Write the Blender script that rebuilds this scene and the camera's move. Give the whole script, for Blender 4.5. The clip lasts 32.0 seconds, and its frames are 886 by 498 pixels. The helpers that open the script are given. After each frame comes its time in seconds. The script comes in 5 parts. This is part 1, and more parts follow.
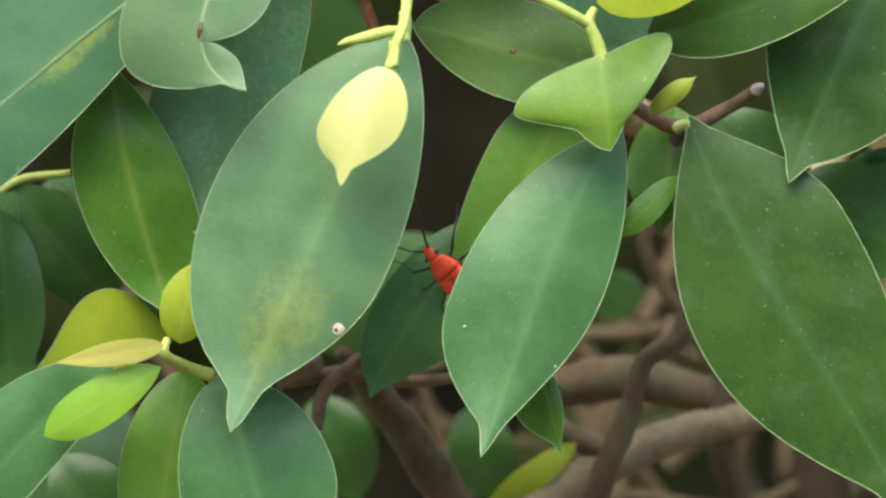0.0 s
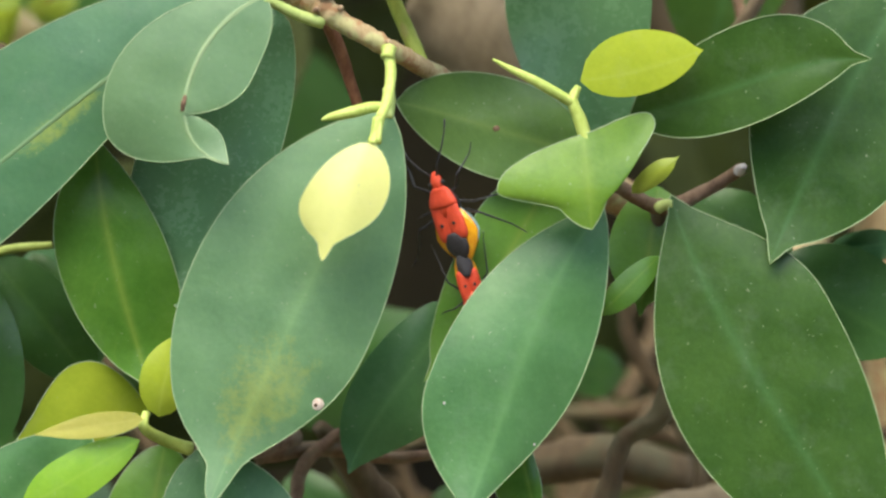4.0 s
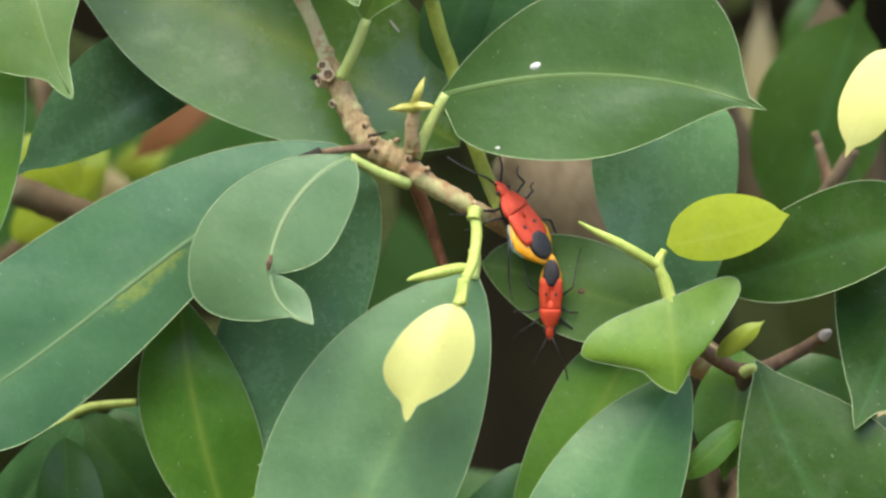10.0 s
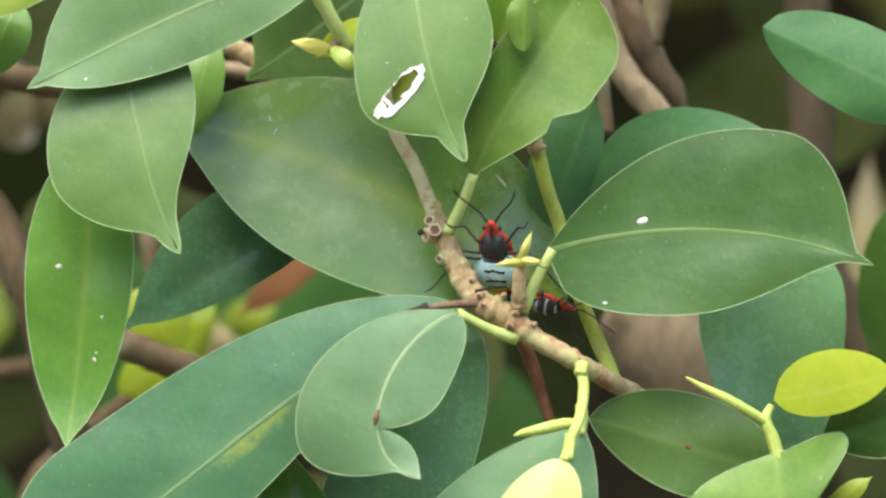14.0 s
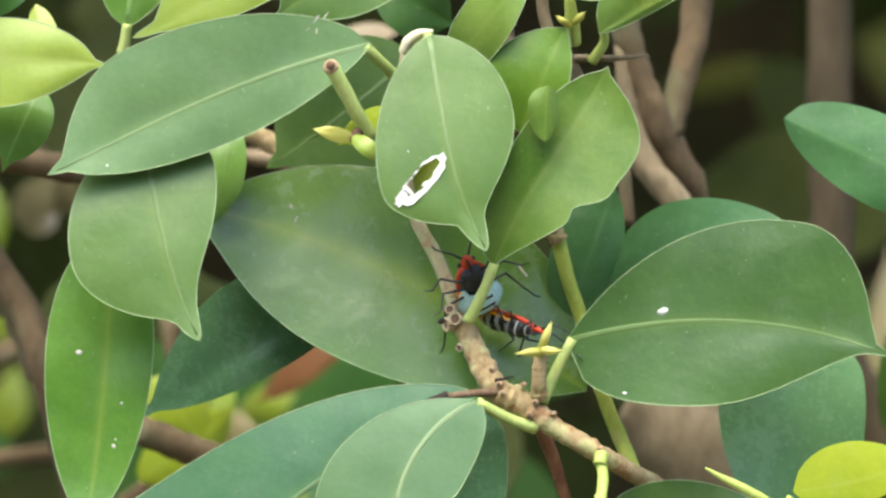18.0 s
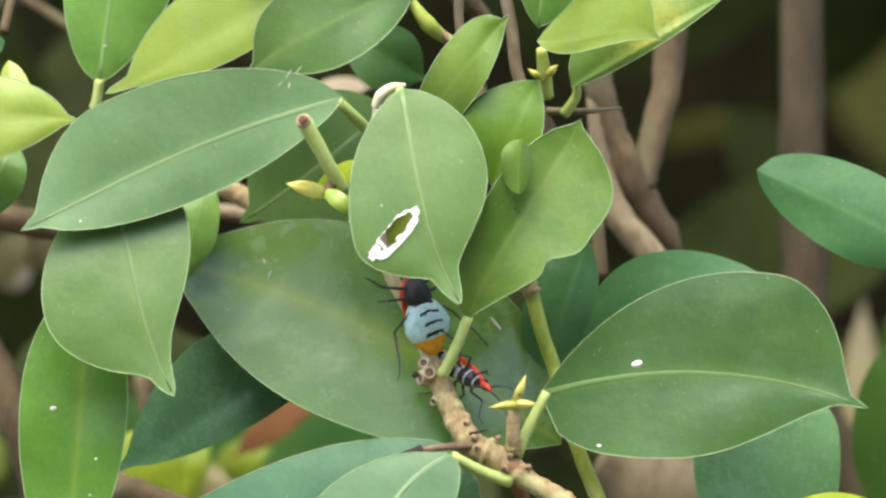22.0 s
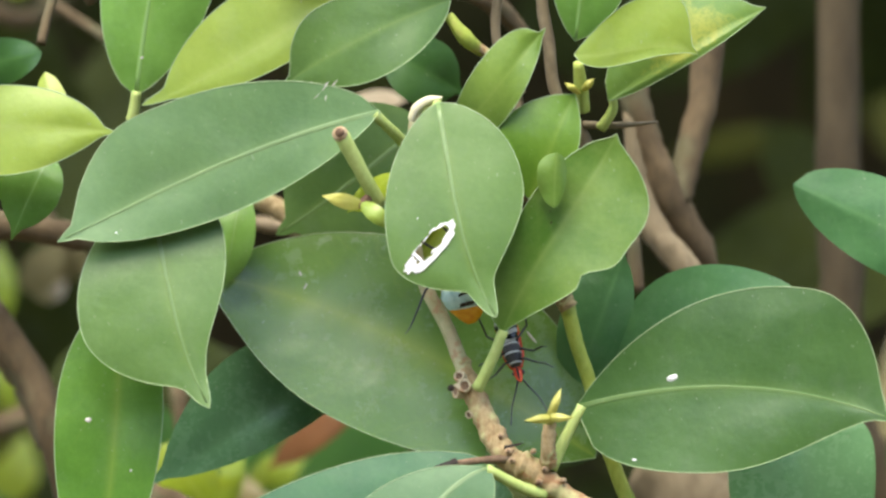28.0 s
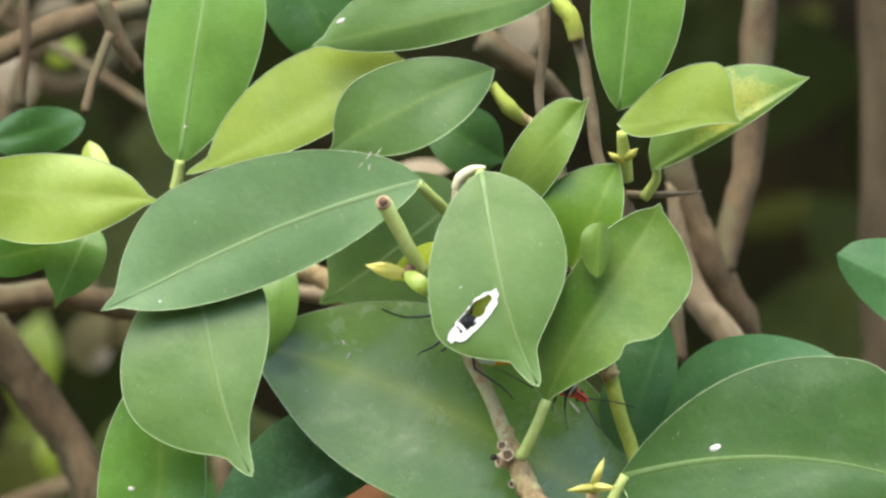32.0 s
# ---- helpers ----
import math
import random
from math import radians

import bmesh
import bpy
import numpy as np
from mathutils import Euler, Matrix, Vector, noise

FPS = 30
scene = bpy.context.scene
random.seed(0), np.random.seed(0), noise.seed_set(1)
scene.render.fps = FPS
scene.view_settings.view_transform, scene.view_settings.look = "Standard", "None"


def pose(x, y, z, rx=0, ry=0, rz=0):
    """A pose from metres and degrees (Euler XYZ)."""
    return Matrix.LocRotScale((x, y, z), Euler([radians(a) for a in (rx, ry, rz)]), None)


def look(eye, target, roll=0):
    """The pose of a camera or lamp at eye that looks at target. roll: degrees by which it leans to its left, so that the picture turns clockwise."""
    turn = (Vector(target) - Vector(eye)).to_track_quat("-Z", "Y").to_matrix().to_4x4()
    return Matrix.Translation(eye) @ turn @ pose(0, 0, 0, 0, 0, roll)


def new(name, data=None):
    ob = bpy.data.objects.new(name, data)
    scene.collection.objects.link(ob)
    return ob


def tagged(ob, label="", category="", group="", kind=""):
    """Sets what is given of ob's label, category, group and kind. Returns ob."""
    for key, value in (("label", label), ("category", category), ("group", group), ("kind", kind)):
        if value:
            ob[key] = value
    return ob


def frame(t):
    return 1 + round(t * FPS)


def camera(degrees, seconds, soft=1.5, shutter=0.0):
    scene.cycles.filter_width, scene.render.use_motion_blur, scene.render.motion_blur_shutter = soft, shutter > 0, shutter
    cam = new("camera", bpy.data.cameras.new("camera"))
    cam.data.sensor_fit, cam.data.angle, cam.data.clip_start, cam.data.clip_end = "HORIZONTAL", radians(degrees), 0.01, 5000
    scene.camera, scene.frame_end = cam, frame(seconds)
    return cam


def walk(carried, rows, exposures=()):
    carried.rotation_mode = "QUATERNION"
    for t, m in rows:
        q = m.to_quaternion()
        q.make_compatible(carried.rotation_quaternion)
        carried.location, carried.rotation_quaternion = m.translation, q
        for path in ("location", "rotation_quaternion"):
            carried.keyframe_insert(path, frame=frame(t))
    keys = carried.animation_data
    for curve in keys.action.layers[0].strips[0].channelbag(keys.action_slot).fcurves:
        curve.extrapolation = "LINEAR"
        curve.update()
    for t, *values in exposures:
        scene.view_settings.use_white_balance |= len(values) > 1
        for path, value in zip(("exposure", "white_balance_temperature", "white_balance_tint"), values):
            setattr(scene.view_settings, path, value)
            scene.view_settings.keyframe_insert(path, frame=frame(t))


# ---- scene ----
cam = camera(10, 32.0, soft=2.5)
EYE = 1.2          # height of the lens over the ground
REACH = 0.8961     # from the lens to the main twig
ROWS = [
    (0.0, -1.672, -3.821, 1.278),
    (0.5, -1.599, -3.600, 1.113),
    (1.0, -1.617, -3.464, 1.196),
    (1.5, -1.606, -3.350, 0.997),
    (2.0, -1.504, -3.262, 1.022),
    (2.5, -1.700, -3.151, 0.807),
    (3.0, -1.884, -3.034, 0.745),
    (3.5, -1.985, -2.971, 0.600),
    (5.5, -1.619, -2.937, 0.329),
    (6.0, -1.826, -2.860, 0.287),
    (6.5, -1.756, -2.725, 0.378),
    (7.0, -1.767, -2.416, 0.346),
    (7.5, -1.466, -2.326, 0.352),
    (8.0, -1.077, -2.001, 0.331),
    (8.5, -0.886, -1.842, 0.093),
    (9.0, -0.828, -1.529, -0.025),
    (9.5, -1.010, -1.262, -0.114),
    (10.0, -0.946, -1.125, -0.064),
    (10.5, -0.830, -0.760, 0.012),
    (11.0, -0.704, -0.471, 0.085),
    (11.5, -0.609, -0.335, 0.017),
    (12.0, -0.412, -0.350, 0.017),
    (12.5, -0.232, -0.193, -0.069),
    (13.0, -0.000, -0.000, -0.000),
    (13.5, 0.328, 0.284, 0.007),
    (14.0, 0.267, 0.628, -0.097),
    (14.5, 0.420, 0.831, -0.114),
    (15.0, 0.593, 1.124, -0.112),
    (15.5, 0.589, 1.292, -0.246),
    (17.5, 0.348, 1.484, -0.532),
    (18.0, 0.504, 1.631, -0.514),
    (18.5, 0.458, 1.755, -0.500),
    (19.0, 0.397, 1.819, -0.503),
    (19.5, 0.352, 1.807, -0.230),
    (20.0, 0.512, 1.800, -0.410),
    (20.5, 0.514, 1.835, -0.354),
    (21.0, 0.509, 1.768, -0.338),
    (21.5, 0.627, 1.984, -0.291),
    (22.0, 0.208, 2.240, -0.182),
    (22.5, 0.248, 2.414, -0.027),
    (23.0, 0.608, 2.097, -0.174),
    (23.5, 0.817, 2.094, -0.130),
    (24.0, 1.035, 2.102, -0.211),
    (24.5, 0.942, 2.299, -0.239),
    (25.0, 0.807, 2.369, -0.168),
    (25.5, 0.790, 2.400, -0.161),
    (27.5, 0.504, 2.362, -0.534),
    (28.0, 0.615, 2.387, -0.449),
    (28.5, 0.763, 2.437, -0.404),
    (29.0, 0.628, 2.949, -0.240),
    (29.5, 0.661, 3.118, -0.309),
    (30.0, 0.763, 3.096, -0.227),
    (30.5, 0.932, 3.126, -0.275),
    (31.0, 1.154, 3.075, -0.443),
    (31.5, 1.283, 3.099, -0.510),
    (32.0, 1.111, 3.167, -0.571),
]
walk(cam, [(t, pose(0, 0, EYE, 0, 0, yaw) @ pose(0, 0, 0, 90 + pitch, 0, 0) @ pose(0, 0, 0, 0, 0, -roll)) for t, yaw, pitch, roll in ROWS], exposures=[(0.0, 1.65), (4.0, 1.62), (7.0, 1.56), (9.5, 1.52), (12.5, 1.73), (15.0, 1.79), (21.0, 1.79), (25.0, 1.74), (32.0, 1.70)])
cam.data.dof.use_dof = True
cam.data.dof.focus_distance = REACH
cam.data.dof.aperture_fstop = 14.0

# ---- light ----
world = bpy.data.worlds.new("sky")
scene.world = world
world.use_nodes = True
wn = world.node_tree.nodes
sky = wn.new("ShaderNodeTexSky")
sky.sky_type = 'NISHITA'
sky.sun_disc = False
sky.sun_elevation = radians(62)
sky.sun_rotation = radians(202)
sky.air_density, sky.dust_density = 1.0, 2.5
wn["Background"].inputs[1].default_value = 0.15
world.node_tree.links.new(sky.outputs[0], wn["Background"].inputs[0])
sun = new("sun", bpy.data.lights.new("sun", 'SUN'))
sun.data.energy, sun.data.angle, sun.data.color = 1.55, radians(50), (1.0, 0.915, 0.735)
sun.matrix_world = look((-0.40, REACH - 1.0, 3.2), (0, REACH, EYE))


# ---- materials ----
TONES = {}


def shader(name):
    m = bpy.data.materials.new(name)
    m.use_nodes = True
    t = m.node_tree
    return m, t, t.nodes["Principled BSDF"], t.nodes["Material Output"]


def math_node(t, op, a, b=None, c=None):
    n = t.nodes.new("ShaderNodeMath")
    n.operation = op
    for i, v in enumerate((a, b, c)):
        if v is None:
            continue
        if isinstance(v, (int, float)):
            n.inputs[i].default_value = v
        else:
            t.links.new(v, n.inputs[i])
    return n.outputs[0]


def noise_node(t, vec, scale, detail=4, rough=0.6):
    n = t.nodes.new("ShaderNodeTexNoise")
    n.inputs["Scale"].default_value = scale
    n.inputs["Detail"].default_value = detail
    n.inputs["Roughness"].default_value = rough
    t.links.new(vec, n.inputs["Vector"])
    return n.outputs["Fac"]


def ramp_node(t, fac, stops):
    n = t.nodes.new("ShaderNodeValToRGB")
    e = n.color_ramp.elements
    e[0].position, e[0].color = stops[0][0], (*stops[0][1], 1)
    e[1].position, e[1].color = stops[-1][0], (*stops[-1][1], 1)
    for p, c in stops[1:-1]:
        x = e.new(p)
        x.color = (*c, 1)
    t.links.new(fac, n.inputs[0])
    return n.outputs[0]


def blend_node(t, fac, a, b, mode='MIX'):
    n = t.nodes.new("ShaderNodeMix")
    n.data_type, n.blend_type = 'RGBA', mode
    for sock, v in ((n.inputs[0], fac), (n.inputs[6], a), (n.inputs[7], b)):
        if isinstance(v, (int, float)):
            sock.default_value = v
        elif isinstance(v, tuple):
            sock.default_value = (*v, 1)
        else:
            t.links.new(v, sock)
    return n.outputs[2]


def bump_node(t, height, strength, dist):
    n = t.nodes.new("ShaderNodeBump")
    n.inputs["Strength"].default_value = strength
    n.inputs["Distance"].default_value = dist
    t.links.new(height, n.inputs["Height"])
    return n.outputs[0]


def leaf_material(name, deep, light, vein, rough=0.38, thin=0.25, mottle=None, spec=0.6, veins=0.11, band=11.0, dust_sheen=0.07):
    """Leaf blade: uneven green, thin side veins that run out from the midrib, pale film of dust and painted sky sheen,
    pebbled relief, some light let through.
    """
    m, t, p, out = shader(name)
    TONES[m.name] = (light, vein)
    tc = t.nodes.new("ShaderNodeTexCoord")
    info = t.nodes.new("ShaderNodeObjectInfo")
    place = t.nodes.new("ShaderNodeVectorMath")
    place.operation = 'ADD'
    shift = t.nodes.new("ShaderNodeCombineXYZ")
    t.links.new(info.outputs["Random"], shift.inputs[0])
    t.links.new(tc.outputs["Object"], place.inputs[0])
    t.links.new(shift.outputs[0], place.inputs[1])
    here = place.outputs[0]
    big = noise_node(t, here, 70, 3)
    fine = noise_node(t, here, 900, 5, 0.7)
    pebble = noise_node(t, here, 420, 2, 0.5)
    f = math_node(t, 'ADD', math_node(t, 'MULTIPLY', big, 0.9), math_node(t, 'MULTIPLY', fine, 0.4))
    f = math_node(t, 'ADD', f, math_node(t, 'MULTIPLY', info.outputs["Random"], 0.22))
    col = ramp_node(t, f, [(0.46, deep), (0.93, light)])
    sep = t.nodes.new("ShaderNodeSeparateXYZ")
    t.links.new(tc.outputs["UV"], sep.inputs[0])
    side = math_node(t, 'ABSOLUTE', math_node(t, 'SUBTRACT', sep.outputs[1], 0.5))
    wob = math_node(t, 'ADD', math_node(t, 'MULTIPLY', big, 2.2), math_node(t, 'MULTIPLY', pebble, 0.25))
    run = math_node(t, 'ADD', math_node(t, 'SUBTRACT', math_node(t, 'MULTIPLY', sep.outputs[0], 10.0), math_node(t, 'MULTIPLY', side, 5.0)), wob)
    tri = math_node(t, 'ABSOLUTE', math_node(t, 'SUBTRACT', math_node(t, 'FRACT', run), 0.5))
    line = math_node(t, 'SUBTRACT', 1.0, math_node(t, 'MULTIPLY', tri, 12.0))
    line = math_node(t, 'MAXIMUM', line, 0.0)
    patchy = math_node(t, 'MINIMUM', math_node(t, 'MAXIMUM', math_node(t, 'MULTIPLY', math_node(t, 'SUBTRACT', noise_node(t, here, 110, 2), 0.42), 5.0), 0.0), 1.0)
    line = math_node(t, 'MULTIPLY', line, patchy)
    col = blend_node(t, math_node(t, 'MULTIPLY', line, veins), col, vein)
    near = math_node(t, 'MAXIMUM', math_node(t, 'SUBTRACT', 1.0, math_node(t, 'MULTIPLY', side, band)), 0.0)
    col = blend_node(t, math_node(t, 'MULTIPLY', math_node(t, 'MULTIPLY', near, near), 0.5), col, vein)
    # pale film: dust, and at a higher weight a painted sky sheen
    film = noise_node(t, here, 150, 5, 0.75)
    film = math_node(t, 'MULTIPLY', math_node(t, 'MINIMUM', math_node(t, 'MAXIMUM', math_node(t, 'MULTIPLY', math_node(t, 'SUBTRACT', film, 0.52), 5.0), 0.0), 1.0), dust_sheen)
    col = blend_node(t, film, col, (0.36, 0.44, 0.34))
    spots = noise_node(t, here, 1300, 2, 0.4)
    dots = math_node(t, 'MULTIPLY', math_node(t, 'GREATER_THAN', spots, 0.74), 0.35)
    col = blend_node(t, dots, col, (0.42, 0.46, 0.32))
    if mottle:
        tint, u0, v0, ru, rv, power = mottle
        du = math_node(t, 'DIVIDE', math_node(t, 'SUBTRACT', sep.outputs[0], u0), ru)
        dv = math_node(t, 'DIVIDE', math_node(t, 'SUBTRACT', sep.outputs[1], v0), rv)
        k = math_node(t, 'SUBTRACT', 1.15, math_node(t, 'ADD', math_node(t, 'MULTIPLY', du, du), math_node(t, 'MULTIPLY', dv, dv)))
        grain = noise_node(t, here, 520, 6, 0.8)
        k = math_node(t, 'ADD', k, math_node(t, 'MULTIPLY', math_node(t, 'SUBTRACT', grain, 0.55), 4.5))
        k = math_node(t, 'MULTIPLY', math_node(t, 'MINIMUM', math_node(t, 'MAXIMUM', k, 0.0), 1.0), power)
        col = blend_node(t, k, col, tint)
    t.links.new(col, p.inputs["Base Color"])
    r = math_node(t, 'ADD', math_node(t, 'MULTIPLY', fine, 0.16), math_node(t, 'ADD', math_node(t, 'MULTIPLY', film, 2.0), rough - 0.12))
    t.links.new(r, p.inputs["Roughness"])
    p.inputs["Specular IOR Level"].default_value = spec
    h = math_node(t, 'ADD', math_node(t, 'MULTIPLY', fine, 0.05), math_node(t, 'MULTIPLY', line, -0.006))
    h = math_node(t, 'ADD', h, math_node(t, 'MULTIPLY', pebble, 0.09))
    sway = noise_node(t, here, 32, 2, 0.4)
    h = math_node(t, 'ADD', h, math_node(t, 'MULTIPLY', sway, 3.0))
    t.links.new(bump_node(t, h, 0.5, 0.002), p.inputs["Normal"])
    tr = t.nodes.new("ShaderNodeBsdfTranslucent")
    t.links.new(blend_node(t, 0.5, col, vein), tr.inputs[0])
    mix = t.nodes.new("ShaderNodeMixShader")
    mix.inputs[0].default_value = thin
    t.links.new(p.outputs[0], mix.inputs[1])
    t.links.new(tr.outputs[0], mix.inputs[2])
    t.links.new(mix.outputs[0], out.inputs[0])
    return m


def bark_material(name, deep, light, rough=0.8, scale=300, patch=None, spec=0.3, node=None):
    """Bark or skin: two tones with fine relief, and blotches of a third and a fourth."""
    m, t, p, out = shader(name)
    tc = t.nodes.new("ShaderNodeTexCoord")
    mp = t.nodes.new("ShaderNodeMapping")
    mp.inputs["Scale"].default_value = (1, 1, 0.5)
    t.links.new(tc.outputs["Object"], mp.inputs[0])
    a = noise_node(t, mp.outputs[0], scale, 5, 0.65)
    b = noise_node(t, mp.outputs[0], scale * 4, 4, 0.7)
    f = math_node(t, 'ADD', math_node(t, 'MULTIPLY', a, 0.7), math_node(t, 'MULTIPLY', b, 0.3))
    col = ramp_node(t, f, [(0.32, deep), (0.68, light)])
    if patch:
        k = noise_node(t, tc.outputs["Object"], scale * 0.5, 2)
        k = math_node(t, 'MINIMUM', math_node(t, 'MAXIMUM', math_node(t, 'MULTIPLY', math_node(t, 'SUBTRACT', k, 0.52), 9.0), 0.0), 0.75)
        col = blend_node(t, k, col, patch)
    if node:
        k = noise_node(t, tc.outputs["Object"], scale * 0.62, 3, 0.65)
        k = math_node(t, 'MINIMUM', math_node(t, 'MAXIMUM', math_node(t, 'MULTIPLY', math_node(t, 'SUBTRACT', k, 0.56), 12.0), 0.0), 0.8)
        col = blend_node(t, k, col, node)
    t.links.new(col, p.inputs["Base Color"])
    p.inputs["Roughness"].default_value = rough
    p.inputs["Specular IOR Level"].default_value = spec
    t.links.new(bump_node(t, f, 0.6, 0.0006), p.inputs["Normal"])
    return m


LOOKS = {
    'mature': leaf_material("leaf_mature", (0.049, 0.140, 0.045), (0.095, 0.231, 0.075), (0.139, 0.301, 0.103), spec=0.35),
    'mottled': leaf_material("leaf_mottled", (0.091, 0.199, 0.084), (0.155, 0.302, 0.125), (0.206, 0.372, 0.147), rough=0.5, mottle=((0.38, 0.40, 0.05), 0.74, 0.42, 0.17, 0.30, 0.34), spec=0.50),
    'stained': leaf_material("leaf_stained", (0.058, 0.158, 0.073), (0.099, 0.232, 0.100), (0.161, 0.299, 0.119), veins=0.035, rough=0.42, mottle=((0.30, 0.38, 0.06), 0.40, 0.43, 0.09, 0.10, 0.6), spec=0.45),
    'pale': leaf_material("leaf_greygreen", (0.102, 0.200, 0.072), (0.162, 0.289, 0.108), (0.218, 0.343, 0.126), rough=0.46, spec=0.5),
    'torn': leaf_material("leaf_torn", (0.089, 0.183, 0.076), (0.147, 0.268, 0.117), (0.214, 0.339, 0.134), rough=0.42, spec=0.5, veins=0.06),
    'mint': leaf_material("leaf_mint", (0.100, 0.235, 0.034), (0.190, 0.370, 0.072), (0.270, 0.440, 0.102), rough=0.36, spec=0.5, veins=0.06),
    'teal': leaf_material("leaf_teal", (0.088, 0.215, 0.086), (0.150, 0.318, 0.138), (0.14, 0.28, 0.12), rough=0.30, spec=0.7, veins=0.03),
    'dull': leaf_material("leaf_dull", (0.20, 0.17, 0.07), (0.38, 0.33, 0.16), (0.4, 0.35, 0.2)),
    'mid': leaf_material("leaf_mid", (0.040, 0.106, 0.020), (0.071, 0.161, 0.032), (0.128, 0.231, 0.046), veins=0.07, rough=0.43),
    # far and gloom: near-black greens with the background's shade put into them
    'far': leaf_material("leaf_far_shade", (0.012, 0.020, 0.004), (0.048, 0.060, 0.012), (0.05, 0.06, 0.02), rough=0.7, spec=0.1),
    'gloom': leaf_material("leaf_gloom_shade", (0.020, 0.030, 0.006), (0.055, 0.068, 0.015), (0.06, 0.07, 0.02), rough=0.7, spec=0.1),
    'fresh': leaf_material("leaf_fresh", (0.091, 0.209, 0.018), (0.193, 0.343, 0.038), (0.259, 0.385, 0.057), thin=0.3, spec=0.5),
    'vivid': leaf_material("leaf_vivid", (0.15, 0.35, 0.018), (0.28, 0.50, 0.04), (0.33, 0.53, 0.06), thin=0.3, spec=0.5),
    'pale_green': leaf_material("leaf_pale_green", (0.150, 0.300, 0.068), (0.250, 0.430, 0.111), (0.320, 0.480, 0.136), rough=0.4, spec=0.5),
    # mature green darkened; the shade on these leaves is put into its colour
    'deep': leaf_material("leaf_deep_shade", (0.022, 0.068, 0.009), (0.058, 0.130, 0.022), (0.072, 0.178, 0.056), spec=0.35),
    # film weight raised: the sky sheen is put into this leaf's colour
    'glossy': leaf_material("leaf_glossy", (0.076, 0.166, 0.031), (0.128, 0.246, 0.050), (0.31, 0.41, 0.07), rough=0.24, spec=0.6, band=6.5, dust_sheen=0.15),
    'green': leaf_material("leaf_green", (0.067, 0.192, 0.019), (0.150, 0.334, 0.046), (0.290, 0.405, 0.066), thin=0.32, spec=0.50),
    'bright': leaf_material("leaf_bright", (0.107, 0.222, 0.023), (0.247, 0.370, 0.070), (0.295, 0.410, 0.091), thin=0.35, rough=0.36, spec=0.45),
    'lime': leaf_material("leaf_lime", (0.280, 0.390, 0.025), (0.460, 0.560, 0.045), (0.500, 0.600, 0.100), thin=0.35, veins=0.05, spec=0.40),
    'lime_mottled': leaf_material("leaf_lime_mottled", (0.13, 0.26, 0.05), (0.22, 0.36, 0.07), (0.3, 0.42, 0.1), thin=0.3, mottle=((0.48, 0.50, 0.09), 0.55, 0.4, 0.3, 0.4, 0.8)),
    'pale_lime': leaf_material("leaf_pale_lime", (0.241, 0.357, 0.045), (0.357, 0.473, 0.081), (0.402, 0.500, 0.125), thin=0.32, veins=0.05),
    'yellow': leaf_material("leaf_yellow", (0.720, 0.750, 0.230), (0.830, 0.840, 0.340), (0.760, 0.780, 0.300), thin=0.35, veins=0.03, spec=0.40),
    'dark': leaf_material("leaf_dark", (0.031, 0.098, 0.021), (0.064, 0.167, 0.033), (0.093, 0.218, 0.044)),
    'rust': leaf_material("leaf_rust", (0.13, 0.058, 0.022), (0.24, 0.110, 0.045), (0.3, 0.16, 0.08), spec=0.3),
    # tan: pale colour that paints bright, sunlit gaps behind the shrub
    'tan': leaf_material("leaf_light_gap", (0.42, 0.33, 0.20), (0.66, 0.56, 0.38), (0.6, 0.5, 0.36)),
    'soft_lime': leaf_material("leaf_soft_lime", (0.086, 0.200, 0.023), (0.219, 0.339, 0.068), (0.271, 0.377, 0.098), thin=0.35, rough=0.36, spec=0.50),
    'bud': leaf_material("leaf_bud", (0.42, 0.42, 0.06), (0.62, 0.60, 0.15), (0.65, 0.62, 0.18), thin=0.3),
    'sage': leaf_material("leaf_sage", (0.078, 0.160, 0.037), (0.133, 0.241, 0.058), (0.200, 0.304, 0.072), rough=0.42, spec=0.45),
    # olive copy darkened in colour, for leaves in shade
    'dim': leaf_material("leaf_olive_shade", (0.055, 0.062, 0.010), (0.105, 0.115, 0.022), (0.1, 0.11, 0.02), rough=0.7, spec=0.1),
    'olive': leaf_material("leaf_olive", (0.20, 0.29, 0.02), (0.33, 0.41, 0.04), (0.35, 0.4, 0.06)),
}
RIBS = {}
for key in list(LOOKS):
    light, vein = (tuple(v * (1.4 if key == 'stained' else 1.12) for v in c) for c in TONES[LOOKS[key].name])
    RIBS[key] = leaf_material("rib_" + key, tuple(a * 0.6 + b * 0.3 for a, b in zip(light, vein)), tuple(a * 0.6 + b * 0.45 for a, b in zip(light, vein)), vein, rough=0.45, veins=0.0)
RIBS['stained'] = leaf_material("rib_milky", (0.115, 0.222, 0.098), (0.165, 0.285, 0.122), (0.3, 0.4, 0.2), rough=0.45, veins=0.0)
RIBS['torn'] = leaf_material("rib_torn", (0.22, 0.34, 0.15), (0.30, 0.42, 0.20), (0.3, 0.4, 0.2), rough=0.45, veins=0.0)
RIBS['mid'] = leaf_material("rib_mid", (0.13, 0.24, 0.07), (0.19, 0.31, 0.10), (0.2, 0.3, 0.1), rough=0.45, veins=0.0)
RIBS['mint'] = leaf_material("rib_mint", (0.19, 0.36, 0.09), (0.26, 0.44, 0.13), (0.3, 0.4, 0.2), rough=0.45, veins=0.0)
RIBS['sage'] = leaf_material("rib_soft", (0.145, 0.252, 0.074), (0.195, 0.315, 0.100), (0.3, 0.4, 0.2), rough=0.45, veins=0.0)
